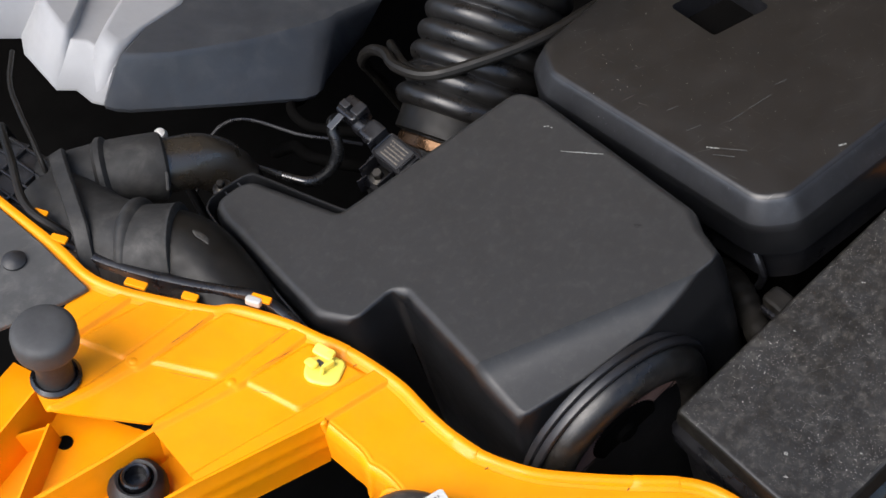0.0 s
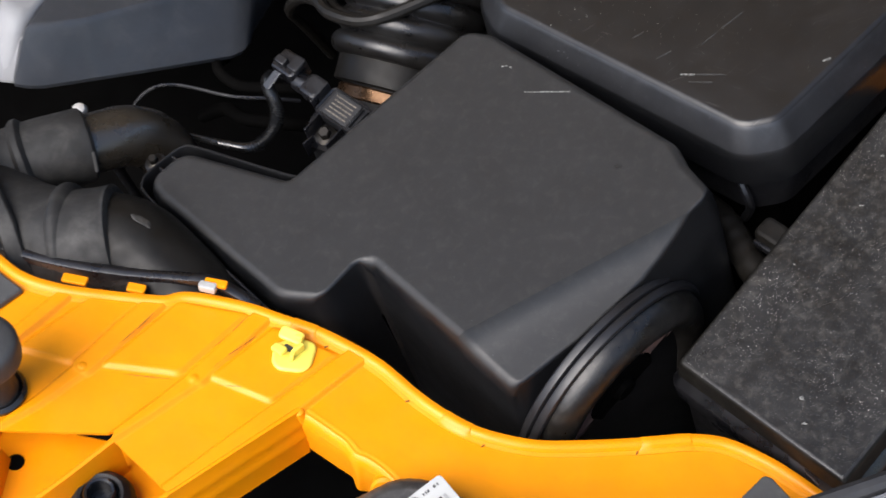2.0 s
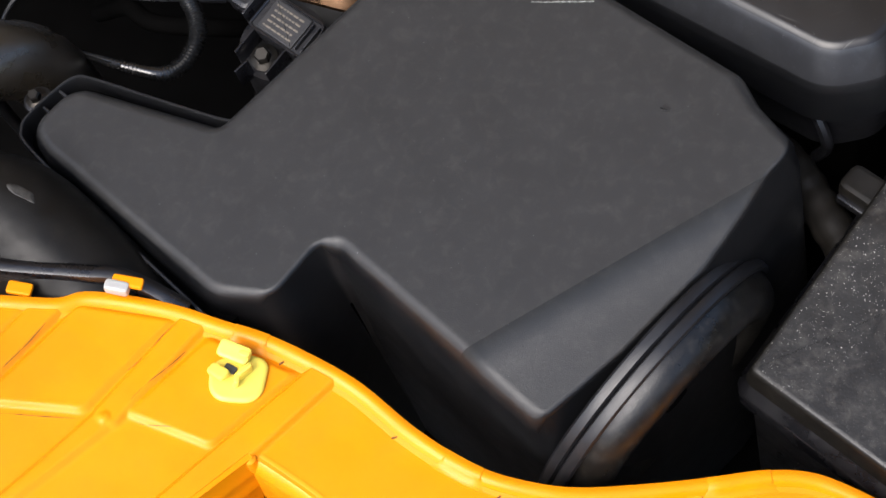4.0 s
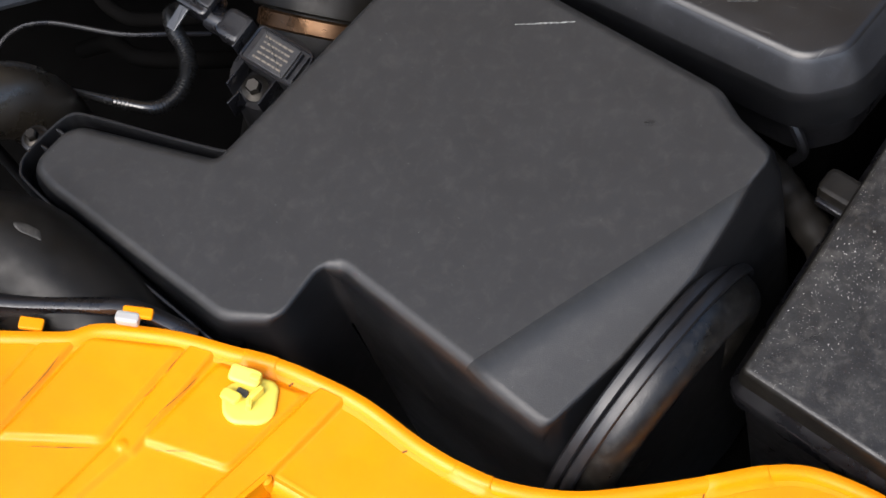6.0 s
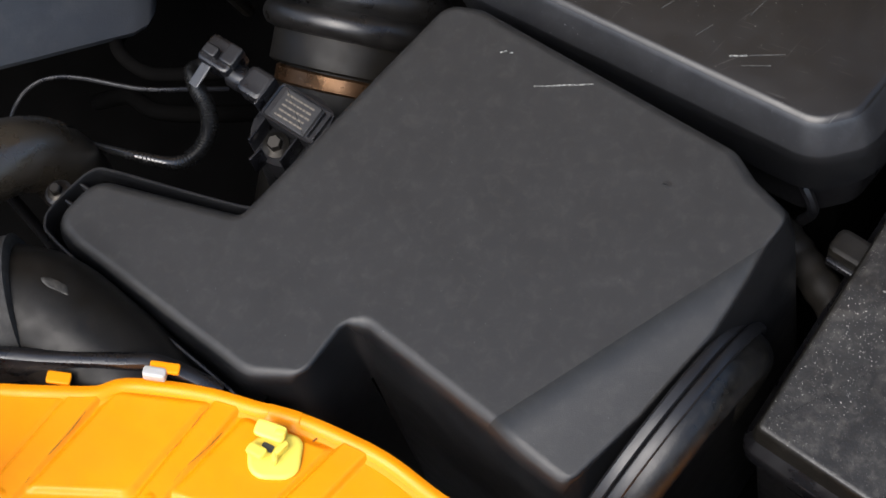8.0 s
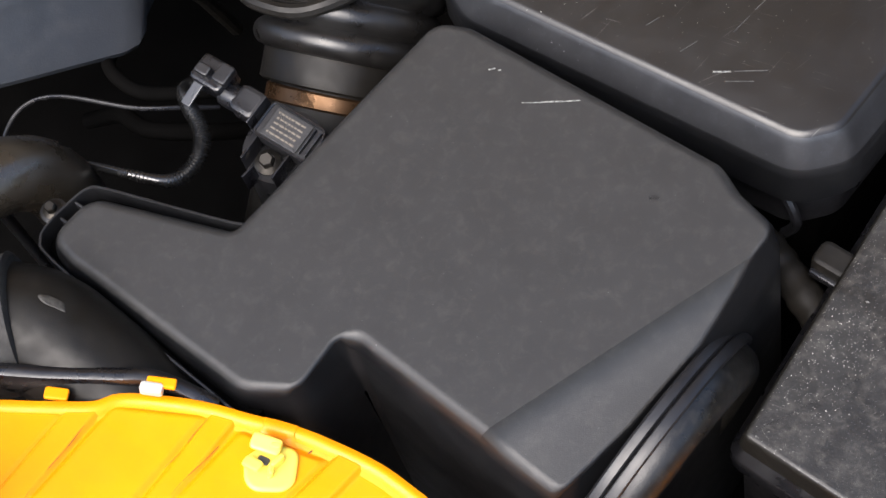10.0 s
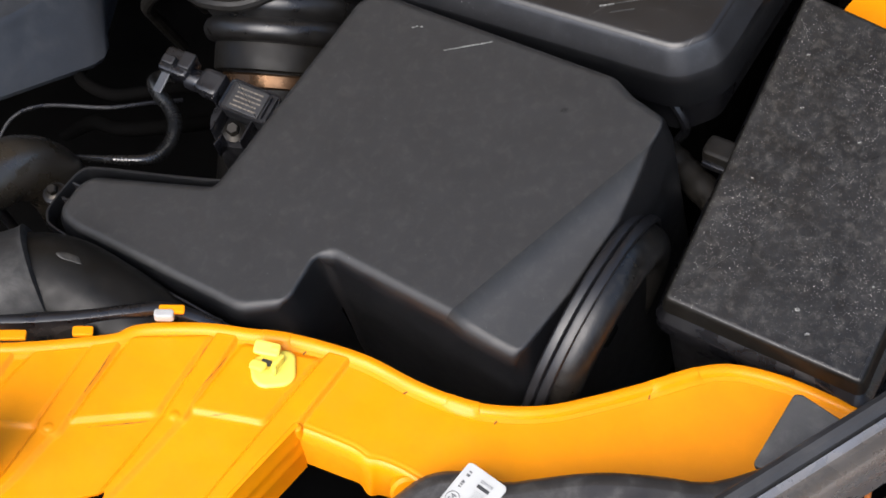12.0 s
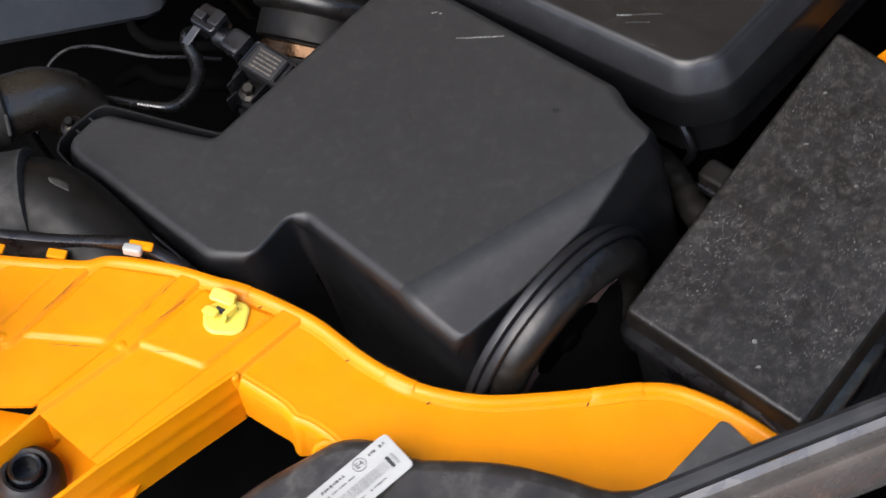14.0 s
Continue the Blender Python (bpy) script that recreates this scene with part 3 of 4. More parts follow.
part("stub", lathe([(0, 0), (0.014, 0), (0.015, 0.004), (0.012, 0.012), (0.006, 0.015), (0, 0.015)], (-0.085, 0.335, 0.790), (0.1, -0.5, 1), 24), M_CREAM, fit_)
part("stem", lathe([(0, -0.10), (0.009, -0.10), (0.009, 0.002), (0, 0.002)], (-0.085, 0.335, 0.790), (0.1, -0.5, 1), 20), M_CREAM, fit_)


# ---- orange front panel ----
def deck(x, y):
    """Height of the orange panel's face."""
    return 0.767 - 0.24 * x - 0.10 * y


DECK_UP = Vector((0.24, 0.10, 1)).normalized()
LIP = [(-0.46, 0.0), (-0.368, -0.035), (-0.303, -0.058), (-0.268, -0.0735), (-0.240, -0.0765), (-0.213, -0.0740), (-0.185, -0.0695), (-0.166, -0.0655),
       (-0.155, -0.0590), (-0.135, -0.0560), (-0.110, -0.0555), (-0.087, -0.0580), (-0.066, -0.0598), (-0.045, -0.0642), (-0.0146, -0.0740), (0.016, -0.0905),
       (0.042, -0.1010), (0.065, -0.1058), (0.097, -0.1045), (0.130, -0.0950), (0.162, -0.0835), (0.190, -0.0725), (0.212, -0.0690), (0.237, -0.0740), (0.258, -0.0820), (0.289, -0.0975)]

FRONT_EDGE = [(p.x, p.y) for p in spline([(-0.053, -0.1235, 0), (-0.036, -0.1300, 0), (-0.018, -0.1377, 0), (-0.0095, -0.1440, 0), (-0.001, -0.1455, 0), (0.012, -0.1510, 0), (0.030, -0.1620, 0), (0.06, -0.178, 0)], 4)]


def press(x, y):
    """Rise of the beads and pads pressed into the sheet, for arrays of places."""
    def ease(v, a, b):
        t = np.clip((v - a) / (b - a), 0, 1)
        return t * t * (3 - 2 * t)

    h = np.zeros_like(x)
    pads = ([(-0.214, -0.0785), (-0.1790, -0.0730), (-0.2050, -0.1330), (-0.2450, -0.1320)],
            [(-0.1575, -0.0655), (-0.1080, -0.0620), (-0.1350, -0.1210), (-0.1860, -0.1285)],
            [(-0.0900, -0.0675), (-0.0420, -0.0765), (-0.0715, -0.1245), (-0.1170, -0.1175)])
    for pad in pads:
        pad = ccw(pad)
        d = np.full_like(x, 1.0)
        for a, b in zip(pad, pad[1:] + pad[:1]):
            e = (b - a).normalized()
            side = (x - a.x) * -e.y + (y - a.y) * e.x
            t = np.clip((d - side) / 0.005 * 0.5 + 0.5, 0, 1)  # rounds the corners where two sides meet
            d = d * (1 - t) + side * t - 0.0025 * t * (1 - t)
        h = np.maximum(h, 0.0026 * ease(d, -0.0014, 0.0026))
    beads = (([(-0.226, -0.070), (-0.252, -0.130)], [0.0050, 0.0050], 0.0028),
             ([(-0.166, -0.058), (-0.1960, -0.1320)], [0.0072, 0.0072], 0.0033),
             ([(-0.1960, -0.1320), (-0.2132, -0.1655), (-0.2297, -0.1895)], [0.0056, 0.0036, 0.0020], 0.0030),
             ([(-0.097, -0.055), (-0.1237, -0.1200)], [0.0066, 0.0064], 0.0033),
             ([(-0.1237, -0.1200), (-0.1414, -0.1501), (-0.1590, -0.1780)], [0.0056, 0.0042, 0.0030], 0.0030),
             ([(-0.0290, -0.0720), (-0.0610, -0.1260), (-0.0871, -0.1655), (-0.1131, -0.2080)], [0.0070, 0.0078, 0.0060, 0.0050], 0.0036))
    for pts, wide, rise in beads:
        best = np.zeros_like(x)
        for (ax, ay), (bx, by), wa, wb in zip(pts, pts[1:], wide, wide[1:]):
            dx, dy = bx - ax, by - ay
            t = np.clip(((x - ax) * dx + (y - ay) * dy) / (dx * dx + dy * dy), 0, 1)
            d = np.hypot(x - ax - t * dx, y - ay - t * dy)
            w = wa + (wb - wa) * t
            best = np.maximum(best, 1 - ease(d, w - 0.0014, w + 0.0018))
        h = np.maximum(h, rise * best)
    # low nubs at the beads' lower ends
    for nx, ny in ((-0.1960, -0.1330), (-0.1240, -0.1215)):
        h = np.maximum(h, 0.0042 * (1 - ease(np.hypot(x - nx, y - ny), 0.0015, 0.0062)))
    return h


def pressed_sheet():
    """The panel's upper face, ruled from the lip to the front edge, with its beads and pads and a sheet's thickness."""
    dense = spline([(x, y - 0.006, 0) for x, y in LIP], 6)
    lx, ly = np.array([p.x for p in dense]), np.array([p.y for p in dense])
    knots = [(-0.2675, -0.268, -0.108), (-0.250, -0.249, -0.181), (-0.228, -0.233, -0.193), (-0.150, -0.1575, -0.1735), (-0.148, -0.157, -0.1785), (-0.100, -0.109, -0.205)]
    knots += [(-0.045 + 0.12 * k / (len(FRONT_EDGE) - 1), x, y) for k, (x, y) in enumerate(FRONT_EDGE)]
    knots += [(0.12, 0.10, -0.19), (0.25, 0.25, -0.165), (0.289, 0.290, -0.112)]
    kx, fx, fy = (np.array(v) for v in zip(*knots))
    us = np.union1d(np.linspace(kx[0], kx[-1], 680), kx)
    vs = np.linspace(0, 1, 120)
    x = np.interp(us, kx, fx)[:, None] * vs + us[:, None] * (1 - vs)
    y = np.interp(us, kx, fy)[:, None] * vs + np.interp(us, lx, ly)[:, None] * (1 - vs)
    z = 0.767 - 0.24 * x - 0.10 * y + press(x, y)
    bm = bmesh.new()
    n, m = x.shape
    top, low = ([[bm.verts.new((x[i, j], y[i, j], z[i, j] - drop)) for j in range(m)] for i in range(n)] for drop in (0.0, 0.0025))
    for i in range(n - 1):
        for j in range(m - 1):
            bm.faces.new((top[i][j], top[i][j + 1], top[i + 1][j + 1], top[i + 1][j]))
            bm.faces.new((low[i][j], low[i + 1][j], low[i + 1][j + 1], low[i][j + 1]))
    rim = [(i, 0) for i in range(n)] + [(n - 1, j) for j in range(1, m)] + [(i, m - 1) for i in range(n - 2, -1, -1)] + [(0, j) for j in range(m - 2, 0, -1)]
    for (a, b), (c, d) in zip(rim, rim[1:] + rim[:1]):
        bm.faces.new((top[a][b], top[c][d], low[c][d], low[a][b]))
    return bm


def front_panel():
    th = thing("front_panel", (-0.1, -0.12, 0.62), "orange painted steel front panel with ribs and holes", "car panel")
    part("deck", pressed_sheet(), M_ORANGE, th, angle=60)
    path = [Vector((x, y, deck(x, y))) for x, y in ((p.x, p.y - 0.004) for p in spline([(x, y, 0) for x, y in LIP], 5))]
    prof = [(-0.0065, -0.004), (0.004, -0.012), (0.005, 0.0005), (0.004, 0.0034), (0.0015, 0.0045), (-0.001, 0.0042), (-0.0028, 0.0026), (-0.004, 0.0010), (-0.0065, 0.0002)]
    part("lip", sweep(path, prof, DECK_UP), M_ORANGE, th)
    # grime cracked into the folds beside the beads
    for (x0, y0), (x1, y1) in (((-0.1635, -0.0690), (-0.1860, -0.1250)), ((-0.1070, -0.0640), (-0.1275, -0.1040)), ((-0.0940, -0.0690), (-0.1150, -0.1100)),
                               ((-0.1745, -0.1310), (-0.1353, -0.1245)), ((-0.1090, -0.1205), (-0.0900, -0.1185))):
        line = [Vector((x0, y0, 0)).lerp(Vector((x1, y1, 0)), k / 12) for k in range(13)]
        line = [Vector((p.x + 0.0005 * math.sin(7 * k + 90 * x0), p.y, deck(p.x, p.y) + press(np.array([p.x]), np.array([p.y]))[0])) for k, p in enumerate(line)]
        part("grime_line", tube(line, [0.00008 + 0.00022 * abs(math.sin(math.pi * k / 12) * math.sin(2.3 * k + 40 * x1)) for k in range(13)], 6), M_GRIME_SLOTS, th, "brown grime line")
    # walls that fall from the front edge
    wall = [(-0.0015, -0.048), (0.0015, -0.048), (0.0015, -0.031), (0.0022, -0.0285), (0.0015, -0.026), (0.0015, -0.017), (0.0022, -0.0145), (0.0015, -0.012), (0.0015, 0.0), (-0.0015, 0.0)]
    part("side_wall", sweep([Vector((x, y, deck(x, y) + h)) for x, y, h in ((-0.0515, -0.1240, 0.0032), (-0.0795, -0.1635, 0.0032), (-0.1085, -0.2050, 0.0030), (-0.130, -0.236, 0.0))], wall, (0, 0, 1)), M_ORANGE, th)
    step = [(0.005, -0.040), (0.009, -0.040), (0.0075, -0.026), (0.0055, -0.010), (0.0038, -0.0035), (0.0015, -0.0003), (-0.002, 0.0008), (-0.004, 0.0005), (-0.004, -0.002), (0.001, -0.006), (0.0035, -0.020)]
    part("front_wall", sweep([Vector((x, y, deck(x, y) - 0.001)) for x, y in FRONT_EDGE[::-1]], step, (0, 0, 1)), M_ORANGE, th, angle=50)
    part("corner_bead", tube([Vector((-0.0525, -0.1255, deck(-0.0525, -0.1255) + h)) for h in (-0.030, -0.018, -0.004, 0.0012, 0.0030)], [0.0040, 0.0040, 0.0040, 0.0034, 0.0016], 14), M_ORANGE, th)
    part("boss", lathe([(0, 0.0), (0.011, 0.0), (0.011, 0.006), (0.009, 0.008), (0.004, 0.008), (0.004, 0.005), (0, 0.005)], (0.012, -0.156, 0.765), (0.2, -0.8, 0.5), 24), M_ORANGE, th)
    # lower shelf behind the cut-out
    low = [(-0.252, -0.178), (-0.245, -0.17), (-0.155, -0.165), (-0.10, -0.19), (-0.11, -0.27), (-0.20, -0.30), (-0.262, -0.29)]
    part("lower_shelf", loft(low, [(0, -0.040), (0, -0.037)], deck), M_ORANGE, th)
    part("deep_shelf", loft([(-0.34, -0.13), (-0.262, -0.14), (-0.245, -0.17), (-0.25, -0.30), (-0.36, -0.30)], [(0, -0.092), (0, -0.089)], deck), M_ORANGE, th)
    part("end_wall", sweep([Vector((x, y, deck(x, y) - 0.001)) for x, y in ((-0.266, -0.112), (-0.2585, -0.145), (-0.2495, -0.180), (-0.258, -0.29))], [(-0.001, -0.09), (0.001, -0.09), (0.001, 0.0), (-0.001, 0.0)]), M_ORANGE, th)
    fin = [(-0.002, -0.04), (0.002, -0.04), (0.002, 0.0), (0.0, 0.001), (-0.002, 0.0)]
    part("fin", sweep([Vector((x, y, deck(x, y) - 0.001)) for x, y in ((-0.157, -0.176), (-0.175, -0.21), (-0.205, -0.262))], fin), M_ORANGE, th)
    for a, b in (((-0.236, -0.196), (-0.222, -0.262)), ((-0.236, -0.200), (-0.275, -0.235))):
        part("gusset", sweep([Vector((x, y, deck(x, y) - 0.016)) for x, y in (a, ((a[0] + b[0]) / 2, (a[1] + b[1]) / 2), b)], [(-0.0015, -0.024), (0.0015, -0.024), (0.001, 0.0), (-0.001, 0.0)]), M_ORANGE, th)
    # the shelf is not pierced: a near-black disc paints the hole's darkness
    part("hole", lathe([(0.0, 0.0), (0.006, 0.0), (0.006, 0.0006), (0.0, 0.0006)], (-0.231, -0.198, deck(-0.231, -0.198) - 0.0368), DECK_UP, 24), M_DEEP_SHADE, th, "near-black disc standing in for a round hole")
    # brown slabs painting the darkness of slots where the lip meets the deck
    for x, a in ((-0.214, 12), (-0.133, 0), (-0.052, -12), (0.011, -30), (0.066, -8), (0.160, 20)):
        y = min((p for p in path), key=lambda p: abs(p.x - x)).y - 0.0068
        part("slot", slab((0.0030, 0.0009, 0.0010), frame_of((x, y, deck(x, y) + 0.0006), (math.cos(radians(a + 60)), math.sin(radians(a + 60)), 0), DECK_UP), 0.0003), M_GRIME_SLOTS, th, "small brown slab standing in for a dark slot")
    # doubled lengths of the lip
    tab_prof = [(a * 1.06 - 0.0002, b + (0.0005 if b > 0 else 0)) for a, b in prof]
    for x0, x1 in ((0.028, 0.062), (0.155, 0.196), (-0.085, -0.058)):
        part("doubler", sweep([p for p in path if x0 <= p.x <= x1], tab_prof, DECK_UP, None, 1), M_ORANGE, th)
    # tabs along the lip
    for x, y, w in ((-0.229, -0.0690, 0.018), (-0.187, -0.0640, 0.013), (-0.303, -0.0535, 0.014), (-0.329, -0.0370, 0.012)):
        part("tab", slab((w, 0.007, 0.003), frame_of((x, y - 0.001, deck(x, y) + 0.0028), (1, 0.05, -0.24), DECK_UP), 0.0008), M_ORANGE, th)
    part("tab", slab((0.016, 0.006, 0.003), frame_of((-0.1300, -0.0535, deck(-0.1300, -0.0535) + 0.0175), (1, 0.05, -0.24), DECK_UP), 0.0008), M_ORANGE, th)


front_panel()

clipm = thing("panel_clip", (-0.138, -0.052, deck(-0.138, -0.052)), "bright metal spring clip on the orange lip", "clip")
part("clip_body", slab((0.0125, 0.0062, 0.0065), frame_of((-0.1345, -0.0575, deck(-0.1345, -0.0575) + 0.0165), (1, 0.02, -0.24), DECK_UP), 0.0012), M_STEEL, clipm)


def yellow_clip():
    x, y = -0.0700, -0.0865
    z = deck(x, y) + 0.0030
    th = thing("cable_clip", (x, y, z), "yellow plastic fir-tree clip in the orange panel", "clip")
    m = frame_of((x, y, z), (1, 0.25, -0.24), DECK_UP)
    disc = rounded([(-0.0135, -0.0125), (0.0125, -0.0145), (0.0165, 0.009), (0.005, 0.0125), (-0.013, 0.009)], 0.0095, 6)
    bm = loft(disc, [(0, 0), (0, 0.0012), (0.0008, 0.0021), (0.002, 0.0024)])
    bmesh.ops.transform(bm, matrix=m, verts=bm.verts)
    part("washer", bm, M_YELLOW, th)
    part("top_tab", slab((0.017, 0.0095, 0.0035), m @ pose(-0.001, 0.0110, 0.0068, 14, 4, -22), 0.0016), M_YELLOW, th)
    part("tab_post", slab((0.006, 0.004, 0.009), m @ pose(0.004, 0.0095, 0.0045, 0, 0, -22), 0.001), M_YELLOW, th)
    part("wing", slab((0.0115, 0.007, 0.0032), m @ pose(-0.0085, 0.0005, 0.0062, 0, -16, -38), 0.0014), M_YELLOW, th)
    part("wing_post", slab((0.004, 0.005, 0.006), m @ pose(-0.007, 0.0, 0.003, 0, 0, -38), 0.0008), M_YELLOW, th)
    part("prong", slab((0.009, 0.003, 0.0095), m @ pose(0.0045, 0.001, 0.0048, 0, 0, 42), 0.001), M_YELLOW, th)
    part("prong", slab((0.0065, 0.003, 0.0085), m @ pose(0.0005, -0.0035, 0.0042, 8, 0, 85), 0.001), M_YELLOW, th)
    # solid grey slab painting the shade of the hollow
    part("socket", slab((0.0065, 0.0042, 0.0016), m @ pose(-0.0028, 0.0035, 0.0030, 0, 0, -30), 0.0006), M_GREYPLATE, th, "grey slab standing in for the hollow between the wings")


yellow_clip()


def bump_stop(x, y):
    z = deck(x, y)
    o = (x, y, z)
    th = thing("bump_stop", o, "black rubber bonnet stop with a domed head in the orange panel", "rubber stop")
    part("grommet", lathe([(0.012, 0.0), (0.0185, 0.0), (0.0188, 0.003), (0.0165, 0.0055), (0.0140, 0.004), (0.0125, 0.002)], o, DECK_UP, 36), M_GLOSS, th, "glossy rubber ring")
    part("neck", lathe([(0.0, 0.0), (0.0145, 0.0), (0.0135, 0.012), (0.0135, 0.040), (0.0, 0.041)], o, DECK_UP, 32), M_RUBBER, th)
    part("head", lathe([(0.0, 0.040), (0.0185, 0.040), (0.0215, 0.0406), (0.0230, 0.0425), (0.0236, 0.046), (0.0236, 0.0560), (0.0231, 0.0590), (0.0216, 0.0611), (0.0185, 0.0624), (0.012, 0.0632), (0, 0.0636)], o, DECK_UP, 48), M_HEAD, th, angle=40)


bump_stop(-0.240, -0.166)


def spigot():
    x, y = -0.163, -0.213
    z = deck(x, y) - 0.036
    th = thing("rubber_bush", (x, y, z), "black rubber bush with a hollow centre in the orange panel", "rubber bush")
    part("base", lathe([(0.0, 0.0), (0.0218, 0.0), (0.0218, 0.008), (0.0192, 0.015), (0.0150, 0.019), (0.0128, 0.018), (0.0122, 0.010), (0, 0.010)], (x, y, z), DECK_UP, 40), M_RUBBER, th)
    part("collar", lathe([(0.0, 0.010), (0.0108, 0.010), (0.0108, 0.0215), (0.0097, 0.0230), (0.0080, 0.0225), (0.0073, 0.012), (0.0, 0.012)], (x, y, z), DECK_UP, 32), M_GLOSS, th)


spigot()


# ---- headlamp, seal and side rail ----
def headlamp():
    th = thing("headlamp", (0.09, -0.24, 0.62), "dirty black headlamp housing with a white sticker", "headlamp")
    back = [(-0.075, -0.245), (-0.043, -0.213), (-0.020, -0.192), (0.008, -0.174), (0.028, -0.162), (0.050, -0.160), (0.075, -0.168), (0.095, -0.167), (0.130, -0.165), (0.165, -0.169), (0.195, -0.174), (0.230, -0.165)]
    front = [(0.25, -0.20), (0.20, -0.27), (0.10, -0.31), (-0.02, -0.30)]
    poly = [(p.x, p.y) for p in spline([(x, y + 0.003, 0) for x, y in back], 3)] + front
    part("housing", loft(poly, [(0.004, 0.66), (-0.002, 0.74), (0.0, 0.786), (0.002, 0.793), (0.006, 0.7975), (0.012, 0.7995)], lambda x, y: -0.25 * max(0, 0.02 - x)), M_LAMP, th)
    m = frame_of((0.049, -0.1885, 0.8003), (0.62, 0.78, 0), (0, 0, 1))
    part("sticker", loft(rounded([(-0.042, -0.0145), (0.030, -0.0145), (0.030, 0.0145), (-0.042, 0.0145)], 0.003, 3), [(0, 0), (0.0002, 0.0004)]), M_PAPER, th, "white sticker with print and a bar code").matrix_parent_inverse = Matrix()
    st = th.children[-1]
    return th, st, m


lamp, sticker, lab_m = headlamp()
sticker.data.transform(Matrix.Translation(-lamp.location) @ lab_m @ Matrix.Translation(lamp.location))

rail = thing("side_rail", (0.22, -0.19, 0.70), "weathered grey metal rail with a black rubber seal", "rail")
rail_path = spline([(0.42, -0.088, 0.822), (0.36, -0.122, 0.822), (0.30, -0.157, 0.822), (0.22, -0.2035, 0.820), (0.193, -0.2185, 0.819)], 6)
low_path = spline([(0.196, -0.217, 0.8165), (0.150, -0.243, 0.8135), (0.10, -0.272, 0.809)], 5)
part("rail_end", sweep(low_path, [(-0.010, -0.05), (0.008, -0.05), (0.008, -0.004), (0.005, 0.0), (-0.006, -0.003), (-0.0105, -0.006)]), M_LAMP, rail, "dirty dark rail end")
part("rail_bar", sweep(rail_path, [(-0.010, -0.05), (0.008, -0.05), (0.0085, -0.004), (0.006, 0.0), (0.002, -0.001), (-0.002, -0.005), (-0.006, -0.006), (-0.010, -0.003), (-0.0115, -0.006)]), M_RAIL, rail)
seal_path = [p + Vector((-0.008, 0.015, -0.004)) for p in rail_path + spline([(0.193, -0.2185, 0.819), (0.12, -0.250, 0.812), (0.02, -0.29, 0.80)], 4)[1:]]
part("rubber_seal", tube(seal_path, 0.006, 10), M_RUBBER, rail, "black rubber seal")

gp = thing("grey_baffle", (0.245, -0.14, 0.72), "plain grey plastic baffle plate behind the headlamp", "baffle")
part("plate", loft(rounded([(0.247, -0.113), (0.218, -0.158), (0.262, -0.165), (0.285, -0.150), (0.272, -0.131), (0.252, -0.114)], 0.003, 3), bevelled(0.004, 0.001, 0.775)), M_GREYPLATE, gp)
part("stem", slab((0.03, 0.02, 0.06), pose(0.25, -0.15, 0.742), 0.002), M_GREYPLATE, gp)


bumper = thing("bumper_frame", (0.31, -0.22, 0.60), "dark bumper bracket with brown-orange struts beside the rail", "bumper frame")
part("plate", slab((0.26, 0.16, 0.006), frame_of((0.33, -0.235, 0.715), (0.86, 0.5, 0), (0.1, -0.2, 1)), 0.002), M_BLACK, bumper)
for x, y, a, ln in ((0.300, -0.205, 30, 0.20), (0.275, -0.205, 75, 0.10), (0.335, -0.185, 120, 0.10), (0.36, -0.22, 60, 0.12)):
    part("strut", slab((ln, 0.004, 0.007), pose(x, y, 0.735, 0, 0, a), 0.001), M_BROWN_ORANGE, bumper)


